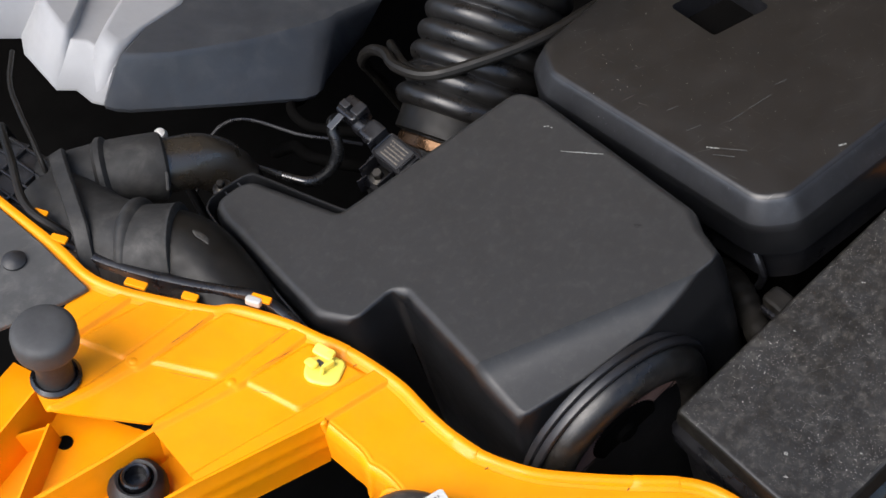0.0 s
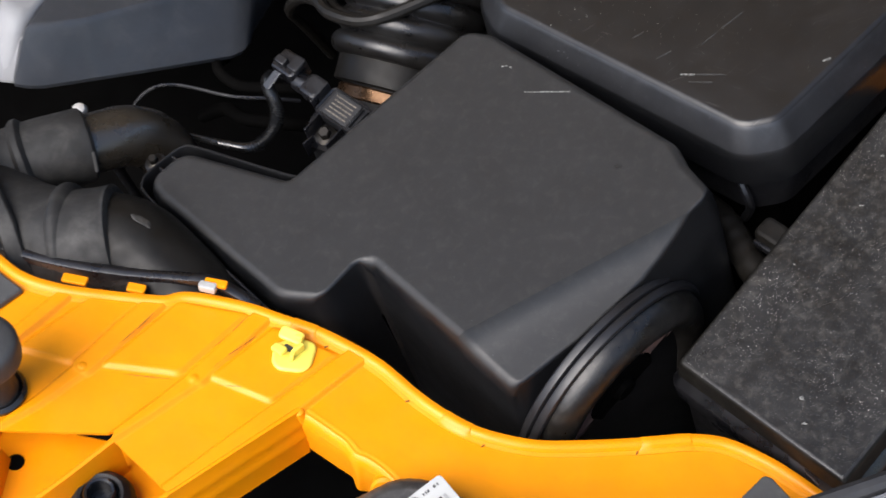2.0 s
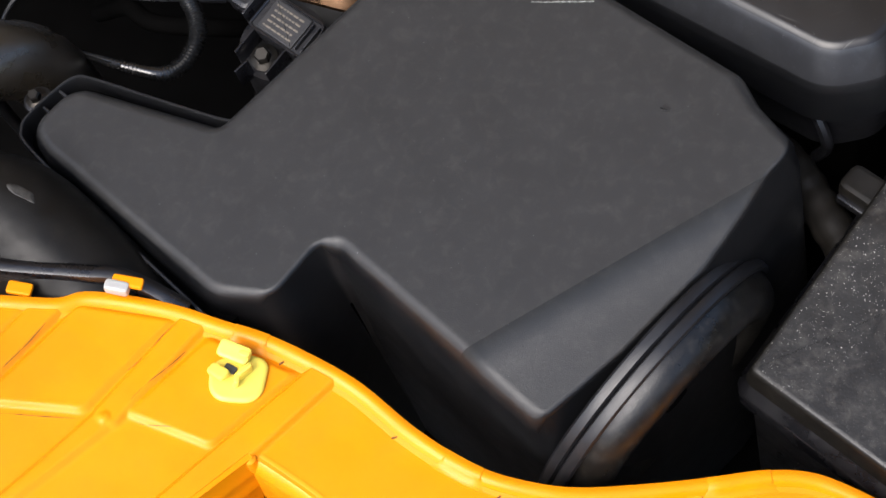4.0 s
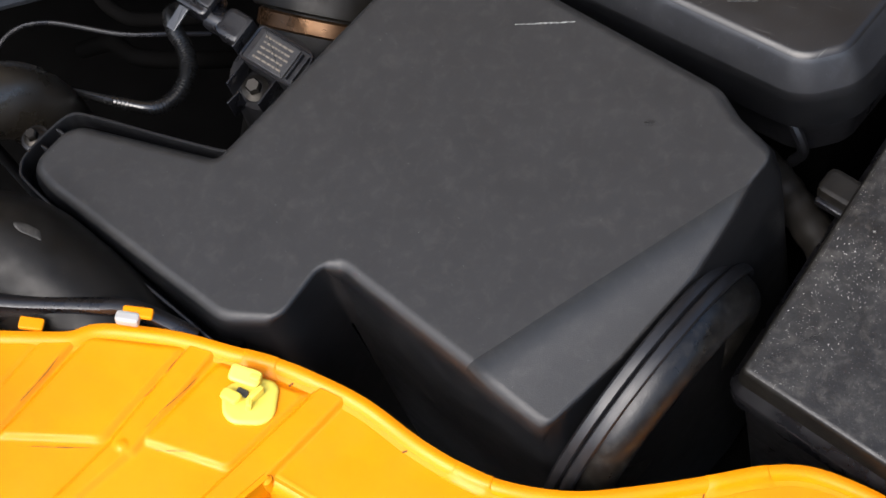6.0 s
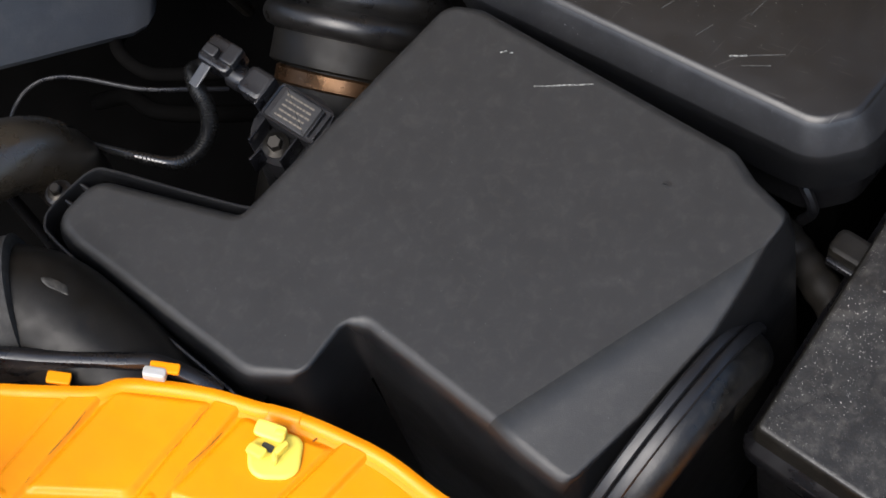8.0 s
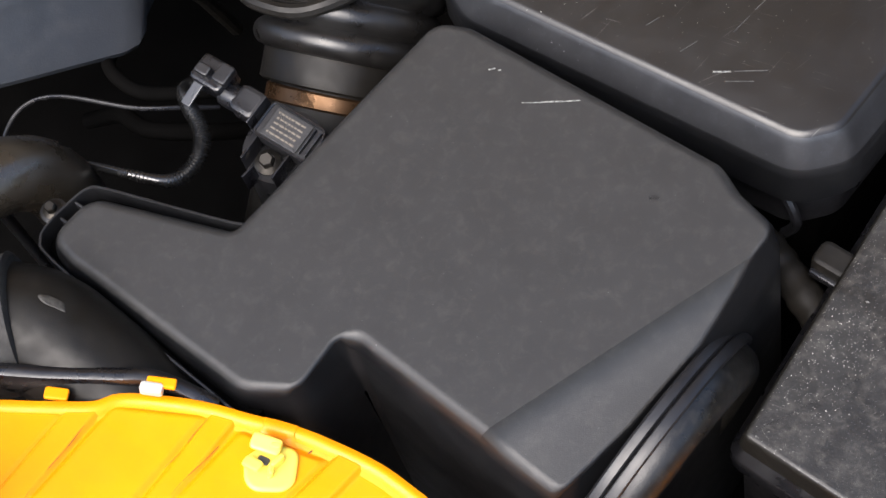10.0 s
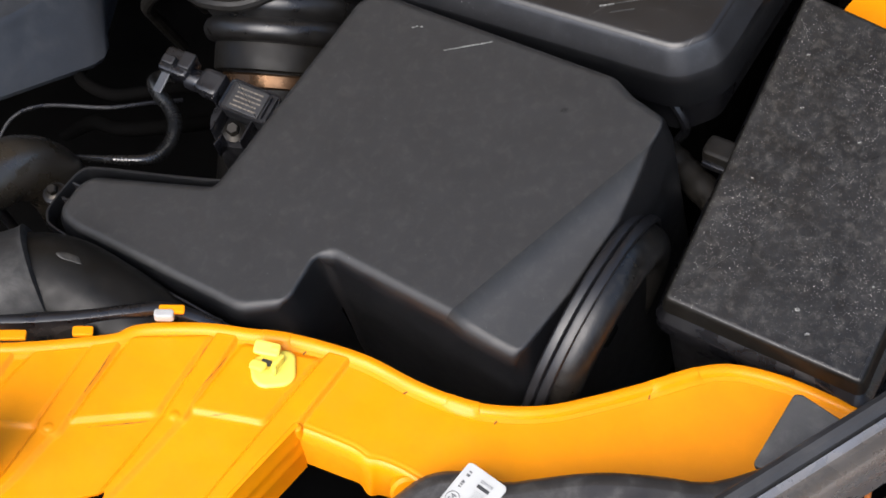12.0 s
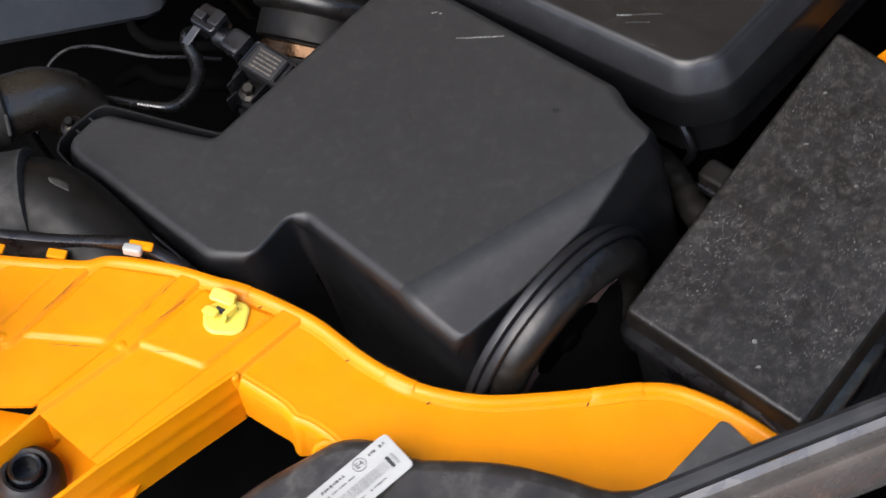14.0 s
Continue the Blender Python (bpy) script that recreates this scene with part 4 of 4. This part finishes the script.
# ---- engine cover ----
def engine_cover():
    th = thing("engine_cover", (-0.33, 0.25, 0.60), "engine cover of dark grey and silver plastic", "engine cover")
    m = frame_of((-0.372, 0.112, 0.803), (0.679, 0.604, -0.417), (0.312, 0.277, 0.909))

    def shell(rows, cap_in=0.003):
        bm = bmesh.new()
        vs = [[bm.verts.new(m @ Vector((x, y, h))) for x, y in ring] for h, ring in rows]
        n = len(vs[0])
        for a, b in zip(vs, vs[1:]):
            for k in range(n):
                bm.faces.new((a[k], a[(k + 1) % n], b[(k + 1) % n], b[k]))
        bm.faces.new(vs[-1])
        return bm

    def between(lo, hi, t):
        return [(a[0] + (b[0] - a[0]) * t, a[1] + (b[1] - a[1]) * t) for a, b in zip(lo, hi)]

    def grown(ring, d):
        cx, cy = sum(p[0] for p in ring) / len(ring), sum(p[1] for p in ring) / len(ring)
        return [(p[0] + (cx - p[0]) * d, p[1] + (cy - p[1]) * d) for p in ring]

    lo = [(-0.005, 0.004), (0.004, -0.001), (0.016, -0.004), (0.101, -0.005), (0.174, -0.005), (0.186, -0.001), (0.196, 0.009), (0.203, 0.022), (0.258, 0.085), (0.30, 0.45), (0.0, 0.45), (0.0, 0.05)]
    hi = [(0.008, 0.016), (0.020, 0.014), (0.050, 0.013), (0.125, 0.025), (0.188, 0.043), (0.200, 0.047), (0.211, 0.052), (0.219, 0.059), (0.268, 0.080), (0.32, 0.45), (0.20, 0.45), (0.030, 0.044)]
    part("grey_shell", shell([(-0.004, grown(lo, 0.01)), (0.0, lo), (0.034, between(lo, hi, 0.80)), (0.040, between(lo, hi, 0.93)), (0.0435, grown(hi, 0.01)), (0.045, grown(hi, 0.035)), (0.045, grown(hi, 0.05))]), M_GREYCOVER, th, "dark grey shell", angle=30)
    # silver lobes with valleys between them
    base_lo = [(-0.004, 0.008), (-0.013, 0.012), (-0.024, 0.031), (-0.041, 0.033), (-0.061, 0.087), (-0.060, 0.110), (-0.11, 0.114), (-0.25, 0.118), (-0.25, 0.45), (0.20, 0.45), (0.080, 0.085), (0.025, 0.044)]
    base_hi = [(0.008, 0.022), (0.000, 0.030), (-0.012, 0.045), (-0.026, 0.047), (-0.044, 0.092), (-0.044, 0.118), (-0.09, 0.128), (-0.25, 0.135), (-0.25, 0.45), (0.20, 0.45), (0.081, 0.085), (0.033, 0.046)]
    part("silver_shell", shell([(-0.004, grown(base_lo, 0.01)), (0.0, base_lo), (0.026, between(base_lo, base_hi, 0.75)), (0.036, base_hi), (0.038, grown(base_hi, 0.04)), (0.038, grown(base_hi, 0.06))]), M_SILVER, th, "silver shell", angle=70)
    for lo2, hi2 in (([(-0.001, 0.009), (-0.013, 0.013), (-0.022, 0.028), (-0.004, 0.062), (0.05, 0.16), (0.13, 0.16), (0.078, 0.083), (0.022, 0.042)],
                      [(0.010, 0.024), (0.003, 0.027), (-0.006, 0.042), (0.006, 0.066), (0.06, 0.16), (0.12, 0.155), (0.079, 0.084), (0.032, 0.046)]),
                     ([(-0.043, 0.034), (-0.060, 0.085), (-0.060, 0.109), (-0.03, 0.17), (0.03, 0.17), (-0.012, 0.060), (-0.027, 0.036)],
                      [(-0.033, 0.052), (-0.044, 0.090), (-0.044, 0.110), (-0.03, 0.16), (0.018, 0.16), (-0.020, 0.068), (-0.027, 0.054)])):
        part("silver_lobe", shell([(0.0, lo2), (0.028, between(lo2, hi2, 0.7)), (0.040, between(lo2, hi2, 0.92)), (0.045, grown(hi2, 0.06)), (0.047, grown(hi2, 0.2)), (0.047, grown(hi2, 0.25))]), M_SILVER, th, "silver raised lobe", angle=80)


engine_cover()


# ---- intake boots and hoses ----
def band(path, across, width, thick):
    """A flat strap along a path, its width laid along one direction."""
    bm, rows = bmesh.new(), []
    for i, p in enumerate(path):
        t = (path[min(i + 1, len(path) - 1)] - path[max(i - 1, 0)]).normalized()
        n = t.cross(across).normalized()
        w, h = across * (width / 2), n * (thick / 2)
        rows.append([bm.verts.new(q) for q in (p - w - h, p + w - h, p + w + h * 0.4, p + w * 0.8 + h, p - w * 0.8 + h, p - w + h * 0.4)])
    for a, b in zip(rows, rows[1:]):
        for k in range(6):
            bm.faces.new((a[k], a[(k + 1) % 6], b[(k + 1) % 6], b[k]))
    bm.faces.new(rows[0])
    bm.faces.new(rows[-1])
    return bm


def intake():
    th = thing("intake_pipe", (-0.30, 0.07, 0.70), "black intake pipe bending down out of a matt rubber boot", "hose")
    path = spline([(-0.372, 0.010, 0.808), (-0.3554, 0.022, 0.808), (-0.3276, 0.0417, 0.806), (-0.2992, 0.0589, 0.802), (-0.2860, 0.0706, 0.796), (-0.2740, 0.0850, 0.786), (-0.2640, 0.0950, 0.769), (-0.2590, 0.0985, 0.745), (-0.262, 0.101, 0.70)], 8)
    part("pipe", tube(path[20:], 0.0235, 36), M_PIPE, th)
    end = 27
    part("cuff", tube(path[:end + 2], [0.0305 - 0.0015 * k / end for k in range(end)] + [0.0288, 0.0262], 40), M_CUFF, th, "matt rubber boot")
    c, d = path[15], (path[16] - path[14]).normalized()
    part("raised_rib", lathe([(0.026, -0.007), (0.0300, -0.0055), (0.0335, -0.002), (0.0335, 0.002), (0.0300, 0.0055), (0.026, 0.007)], c, d, 40), M_CUFF, th)
    part("seam_rib", slab((0.003, 0.016, 0.004), frame_of((-0.262, 0.0345, 0.822), (0.9, 0.4, -0.1), (0.3, -0.5, 0.8)), 0.0012), M_CUFF, th)
    th = thing("intake_duct", (-0.26, 0.0, 0.70), "wide black intake duct with a matt rubber boot", "hose")
    path = spline([(-0.385, -0.002, 0.803), (-0.345, -0.010, 0.803), (-0.306, -0.018, 0.803), (-0.272, -0.020, 0.803), (-0.238, -0.0195, 0.8025), (-0.216, -0.0215, 0.799), (-0.192, -0.0335, 0.791), (-0.162, -0.0520, 0.779), (-0.13, -0.074, 0.757), (-0.10, -0.095, 0.72)], 10)
    part("pipe", tube(path[34:], [0.0360 - 0.0015 * k / (len(path) - 35) for k in range(len(path) - 34)], 44), M_HOSE, th)
    boot = spline([(-0.360, 0.000, 0.803), (-0.345, -0.008, 0.803), (-0.306, -0.022, 0.803), (-0.268, -0.0265, 0.803), (-0.243, -0.0225, 0.803), (-0.226, -0.0165, 0.802)], 10)
    part("cuff", tube(boot, [0.0405] * (len(boot) - 2) + [0.0412, 0.0385], 52), M_CUFF, th, "matt rubber boot")
    part("raised_rib", lathe([(0.038, -0.008), (0.0402, -0.0066), (0.0432, -0.003), (0.0438, 0.0), (0.0432, 0.003), (0.0402, 0.0066), (0.038, 0.008)], (-0.264, -0.0240, 0.803), (0.96, 0.26, -0.06), 52), M_CUFF, th)
    axis_at = Vector((-0.2130, -0.0225, 0.7980))
    out = Vector((0.10, 0.30, 0.95)).normalized()
    along = Vector((0.86, -0.38, -0.30)).normalized()
    out = (out - along * out.dot(along)).normalized()
    cross = along.cross(out)
    scuff = bmesh.new()
    rings = []
    for f, lift in ((0.0, 0.0364), (0.5, 0.0364), (0.85, 0.0362), (1.0, 0.0355)):
        ring = []
        for k in range(24):
            a = math.tau * k / 24
            u, w = 0.0085 * f * math.cos(a) * (1 + 0.2 * math.sin(3 * a)), 0.10 * f * math.sin(a) * (1 + 0.25 * math.cos(2 * a + 1))
            ring.append(scuff.verts.new(axis_at + along * u + (out * math.cos(w) + cross * math.sin(w)) * lift))
        rings.append(ring)
    for a, b in zip(rings, rings[1:]):
        for k in range(24):
            scuff.faces.new((a[k], a[(k + 1) % 24], b[(k + 1) % 24], b[k]))
    part("scuff", scuff, M_SCUFF, th, "pale worn patch")
    th = thing("air_duct", (-0.40, 0.02, 0.70), "ribbed black plastic air duct with a rubber strap", "duct")
    m = frame_of((-0.378, 0.002, 0.803), (0.95, -0.30, -0.10), (0.10, 0.0, 1))
    part("duct_body", slab((0.100, 0.056, 0.064), m, 0.008), M_BLACK, th)
    for k in range(4):
        part("long_rib", slab((0.095, 0.0028, 0.008), m @ pose(0, -0.021 + 0.014 * k, 0.032), 0.001), M_BLACK, th)
    for k in range(3):
        part("cross_rib", slab((0.0028, 0.050, 0.008), m @ pose(-0.026 + 0.028 * k, 0, 0.032), 0.001), M_BLACK, th)
    strap = spline([(-0.374, 0.036, 0.790), (-0.358, 0.027, 0.842), (-0.335, 0.004, 0.8500), (-0.312, -0.019, 0.8500), (-0.292, -0.041, 0.8450), (-0.279, -0.063, 0.826), (-0.274, -0.069, 0.79)], 6)
    part("strap", band(strap, Vector((0.64, 0.75, 0.10)).normalized(), 0.014, 0.006), M_CUFF, th, "wide rubber strap")


intake()

for pts, r in (([(-0.43, 0.05, 0.80), (-0.412, 0.035, 0.855), (-0.3978, 0.0217, 0.866), (-0.3743, -0.0014, 0.866), (-0.3423, -0.0360, 0.858), (-0.310, -0.0440, 0.842), (-0.28, -0.035, 0.79)], 0.0036),
               ([(-0.46, 0.12, 0.85), (-0.430, 0.078, 0.860), (-0.401, 0.0494, 0.860), (-0.380, 0.030, 0.853), (-0.364, 0.014, 0.843), (-0.362, 0.008, 0.82)], 0.0022)):
    w = thing("cable", pts[0], "thin black cable beside the intake duct", "cable", "cables")
    part("sheath", tube(spline(pts, 8), r, 10), M_HOSE, w)

# small bright clip; the long stem is added only to hold it up
peg = thing("steel_peg", (-0.3166, 0.0987, 0.52), "small bright steel clip behind the intake pipe, on an added stem", "peg")
part("stem", lathe([(0, 0), (0.004, 0), (0.004, 0.274), (0, 0.274)], (-0.3166, 0.0987, 0.52), (0, 0, 1), 14), M_BLACK, peg)
part("head", lathe([(0, 0), (0.0058, 0), (0.0062, 0.002), (0.0048, 0.0065), (0.002, 0.008), (0, 0.008)], (-0.3166, 0.0987, 0.793), (0.2, -0.2, 1), 18), M_STEEL, peg, "bright steel head")

strip = thing("seal_strip", (-0.2, -0.05, 0.79), "glossy black plastic seal strip along the orange lip", "seal")
part("strip", sweep(spline([(-0.40, -0.024, 0.838), (-0.345, -0.0440, 0.835), (-0.312, -0.0500, 0.836), (-0.261, -0.0563, 0.830), (-0.2095, -0.0555, 0.823), (-0.160, -0.0510, 0.818), (-0.137, -0.0480, 0.812), (-0.106, -0.0545, 0.796)], 6), [(-0.004, -0.02), (0.005, -0.02), (0.005, 0.0), (0.003, 0.0022), (0.0, 0.003), (-0.003, 0.002), (-0.004, 0.0)]), M_GLOSS, strip)

splash = thing("splash_cover", (-0.34, -0.10, 0.80), "dark grey plastic cover plate with a push pin", "cover plate")
part("plate", loft(rounded([(-0.258, -0.088), (-0.268, -0.107), (-0.300, -0.150), (-0.42, -0.20), (-0.46, -0.02), (-0.37, -0.042), (-0.312, -0.064), (-0.270, -0.083)], 0.002, 2), [(0, 0.001), (0, 0.004), (0.001, 0.005)], deck), M_GREYPLATE, splash)
part("push_pin", lathe([(0.0095, 0.0), (0.0095, 0.002), (0.006, 0.005), (0, 0.006)], (-0.320, -0.088, deck(-0.320, -0.088) + 0.005), DECK_UP, 24), M_RUBBER, splash, "domed black push pin")


def big_hose():
    a, b = Vector((-0.106, 0.212, 0.711)), Vector((-0.062, 0.448, 0.861))
    th = thing("corrugated_hose", (a.x, a.y, 0.62), "thick ribbed black rubber intake hose", "hose")
    d = (b - a)
    n = 200
    path, rad = [], []
    for k in range(n + 1):
        t = k / n
        path.append(a + d * (0.045 + 0.955 * t))
        rad.append(0.0530 + 0.0085 * math.sqrt(abs(math.sin(t * math.pi * 14))))
    part("ribs", tube(path, rad, 40), M_RIB, th, angle=60)
    part("collar", tube([a + d * t for t in (-0.03, -0.025, 0.045, 0.06)], [0.050, 0.052, 0.052, 0.050], 40), M_HOSE, th)
    part("clamp", tube([a + d * t for t in (-0.075, -0.07, -0.04, -0.035)], [0.045, 0.0465, 0.0465, 0.045], 40), M_COPPER, th, "brassy clamp band")
    part("neck", tube([a + d * t for t in (-0.45, 0.0)], 0.0445, 32), M_HOSE, th)


big_hose()

cable = thing("cable_loom", (-0.15, 0.26, 0.74), "black cable loom over the ribbed hose", "cable")
part("loom", tube(spline([(-0.225, 0.31, 0.62), (-0.222, 0.285, 0.69), (-0.212, 0.262, 0.735), (-0.190, 0.250, 0.765), (-0.165, 0.236, 0.780), (-0.145, 0.218, 0.786), (-0.112, 0.211, 0.788), (-0.075, 0.229, 0.79), (-0.03, 0.266, 0.79), (0.0, 0.32, 0.78)], 6), 0.0052, 10), M_HOSE, cable)
part("strand", tube(spline([(-0.20, 0.33, 0.64), (-0.196, 0.295, 0.715), (-0.180, 0.268, 0.757), (-0.158, 0.243, 0.772), (-0.140, 0.226, 0.779), (-0.112, 0.219, 0.782), (-0.078, 0.236, 0.785), (-0.03, 0.272, 0.786), (0.0, 0.326, 0.778)], 6), 0.004, 10), M_HOSE, cable)


# ---- pressure sensor ----
def sensor():
    o = Vector((-0.1055, 0.1265, 0.782))
    th = thing("pressure_sensor", (-0.11, 0.12, 0.70), "black plastic pressure sensor with a printed label", "sensor")
    m = frame_of(o, (0.885, -0.465, 0), (0.0, -0.12, 1))
    poly = rounded([(-0.018, -0.0115), (0.021, -0.0115), (0.024, 0.0), (0.021, 0.0115), (-0.018, 0.0115)], 0.003, 3)
    bm = loft(poly, [(0, -0.010), (0, 0.003), (0.0008, 0.004)])
    bmesh.ops.transform(bm, matrix=m, verts=bm.verts)
    part("body", bm, M_BLACK, th)
    rim = [m @ Vector((p.x, p.y, 0.0045)) for p in poly]
    part("body_rim", tube(rim + rim[:1], 0.0009, 6), M_GLOSS, th)
    plate = part("label_plate", slab((0.027, 0.020, 0.0012), m @ pose(0.0, 0, 0.0046), 0.0003), M_RUBBER, th, "dark label plate with pale print")
    rnd = random.Random(4)
    for k in range(5):
        x = -0.0115 + 0.002 * rnd.random()
        while x < 0.009:
            w = 0.0012 + 0.0028 * rnd.random()
            part("print_line", slab((w, 0.0012, 0.0003), m @ pose(x + w / 2, 0.0068 - 0.0034 * k, 0.0053), 0.0001), M_TEXT, plate)
            x += w + 0.0007
    for x in (0.016, 0.0205):
        part("end_rib", slab((0.001, 0.018, 0.004), m @ pose(x, 0, 0.005), 0.0003), M_GLOSS, th)
    part("socket", slab((0.020, 0.019, 0.014), m @ pose(-0.031, 0.002, 0.002), 0.003), M_BLACK, th)
    part("socket_rib", slab((0.0015, 0.020, 0.015), m @ pose(-0.022, 0.0, 0.003), 0.0004), M_GLOSS, th)
    part("collar", lathe([(0, -0.006), (0.0075, -0.006), (0.008, 0.0), (0.0075, 0.006), (0, 0.006)], m @ Vector((-0.045, 0.001, 0.001)), m.to_3x3() @ Vector((1, 0, 0)), 20), M_GLOSS, th)
    plug = part("plug", slab((0.024, 0.019, 0.016), m @ pose(-0.060, 0.005, 0.005), 0.002), M_GLOSS, th)
    part("plug_step", slab((0.010, 0.013, 0.006), m @ pose(-0.051, 0.007, 0.014), 0.001), M_BLACK, plug)
    part("lock_tab", slab((0.010, 0.007, 0.005), m @ pose(-0.064, 0.003, 0.015), 0.001), M_BLACK, plug)
    part("holder", slab((0.007, 0.028, 0.0016), frame_of((-0.166, 0.151, 0.792), (0.87, -0.5, 0), (-0.1, -0.3, 1)), 0.0005), M_GREYCOVER, th, "flat grey holder strip")
    part("foot", lathe([(0, -0.09), (0.030, -0.09), (0.026, -0.012), (0.0, -0.012)], (-0.112, 0.125, 0.780), (0, 0, 1), 28), M_BLACK, th)
    for (x0, y0), (x1, y1) in (((-0.1245, 0.1270), (-0.1325, 0.1085)), ((-0.1020, 0.1150), (-0.1105, 0.0960)), ((-0.1235, 0.1040), (-0.1290, 0.0955))):
        d = Vector((x1 - x0, y1 - y0, 0))
        part("web", slab((d.length, 0.0014, 0.016), frame_of(((x0 + x1) / 2, (y0 + y1) / 2, 0.773), d, (0, 0, 1)), 0.0004), M_GLOSS, th)
    hexbolt("bolt", (-0.1185, 0.1120, 0.7705), (0.1, -0.25, 1), 0.0085, th, "dark hexagon bolt")


sensor()


def conduit(pts, radii):
    th = thing("corrugated_conduit", pts[-1], "ribbed glossy black conduit curling out of the sensor plug", "cable")
    raw = spline(pts, 16)
    last = len(raw) - 1
    rad = []
    for k in range(len(raw)):
        f = k / last * (len(radii) - 1)
        a = min(int(f), len(radii) - 2)
        r = radii[a] + (radii[a + 1] - radii[a]) * (f - a)
        rad.append(r if k % 2 else r * 0.76)
    part("sleeve", tube(raw, rad, 14), M_CONDUIT, th, angle=50)


conduit([(-0.1650, 0.1600, 0.774), (-0.1734, 0.1616, 0.778), (-0.1807, 0.1570, 0.778), (-0.1760, 0.1460, 0.777), (-0.1666, 0.1336, 0.775), (-0.1624, 0.1200, 0.772),
         (-0.1670, 0.1064, 0.768), (-0.1810, 0.0993, 0.764), (-0.2049, 0.1042, 0.758), (-0.2318, 0.1120, 0.752), (-0.2571, 0.1197, 0.745), (-0.285, 0.128, 0.735)],
        [0.0040, 0.0046, 0.0054, 0.0058, 0.0054, 0.0038, 0.0028, 0.0024])

thin = thing("thin_hose", (-0.27, 0.16, 0.70), "thin black hose arching through the dark bay", "cable")
part("hose", tube(spline([(-0.325, 0.110, 0.70), (-0.315, 0.135, 0.735), (-0.302, 0.155, 0.748), (-0.277, 0.164, 0.750), (-0.229, 0.163, 0.742), (-0.20, 0.169, 0.735), (-0.18, 0.18, 0.72)], 8), 0.0016, 10), M_GLOSS, thin)
# branch coloured near-black to look deep in shade
part("branch", tube(spline([(-0.30, 0.20, 0.66), (-0.262, 0.188, 0.69), (-0.235, 0.172, 0.70), (-0.20, 0.178, 0.69), (-0.17, 0.20, 0.66)], 8), 0.006, 12), M_DEEP_SHADE, thin)

# hose coloured near-black, as if sunk in the bay's shade
loop = thing("coolant_hose", (-0.23, 0.20, 0.66), "dark rubber hose looping behind the sensor", "hose")
part("hose", tube(spline([(-0.275, 0.235, 0.70), (-0.262, 0.205, 0.728), (-0.247, 0.188, 0.735), (-0.228, 0.179, 0.735), (-0.205, 0.183, 0.730), (-0.18, 0.195, 0.715), (-0.16, 0.21, 0.68)], 8), 0.0048, 14), M_DEEP_SHADE, loop)

# ---- print on the headlamp sticker ----
def label_print():
    up = 0.0004
    rnd = random.Random(9)
    base = lab_m @ pose(0, 0, up + 0.00025)
    for k in range(30):
        w = rnd.choice((0.00015, 0.0003, 0.0004))
        part("bar", slab((w, 0.0070, 0.0002), base @ pose(-0.016 + 0.00115 * k, -0.0030, 0), 0.00005), M_PRINT, sticker)
    for y, h, x0, x1, wide in ((0.0095, 0.0022, -0.036, -0.004, 0.0016), (0.0095, 0.0022, 0.014, 0.026, 0.0016), (0.0048, 0.0014, -0.036, 0.0, 0.0011), (-0.0095, 0.0013, -0.036, 0.012, 0.0010), (-0.0030, 0.0013, -0.036, -0.020, 0.0011)):
        x = x0
        while x < x1:
            w = wide * rnd.uniform(0.5, 1.1)
            if rnd.random() > 0.15:
                part("print_mark", slab((w, h * rnd.uniform(0.6, 1.0), 0.0002), base @ pose(x, y, 0), 0.00005), M_INK, sticker)
            x += w + wide * 0.55
    part("end_block", slab((0.0022, 0.0085, 0.0002), base @ pose(0.0205, -0.0030, 0), 0.00005), M_BAR, sticker)
    part("pale_block", slab((0.0018, 0.0085, 0.0002), base @ pose(0.0238, -0.0030, 0), 0.00005), M_PALE, sticker)
    ring = [base @ Vector((0.006 + 0.0042 * math.cos(a), 0.0085 + 0.0042 * math.sin(a), 0)) for a in (2 * math.pi * k / 24 for k in range(25))]
    part("approval_ring", tube(ring, 0.00022, 6), M_INK, sticker)
    cu = bpy.data.curves.new("approval_mark", "FONT")
    cu.body, cu.size, cu.align_x, cu.align_y = "E4", 0.0055, "CENTER", "CENTER"
    cu.extrude = 0.00008
    cu.materials.append(M_INK)
    t = new("approval_mark", cu)
    t.parent = sticker
    t.matrix_local = Matrix.Translation(-lamp.location) @ base @ pose(0.006, 0.0085, 0)


label_print()
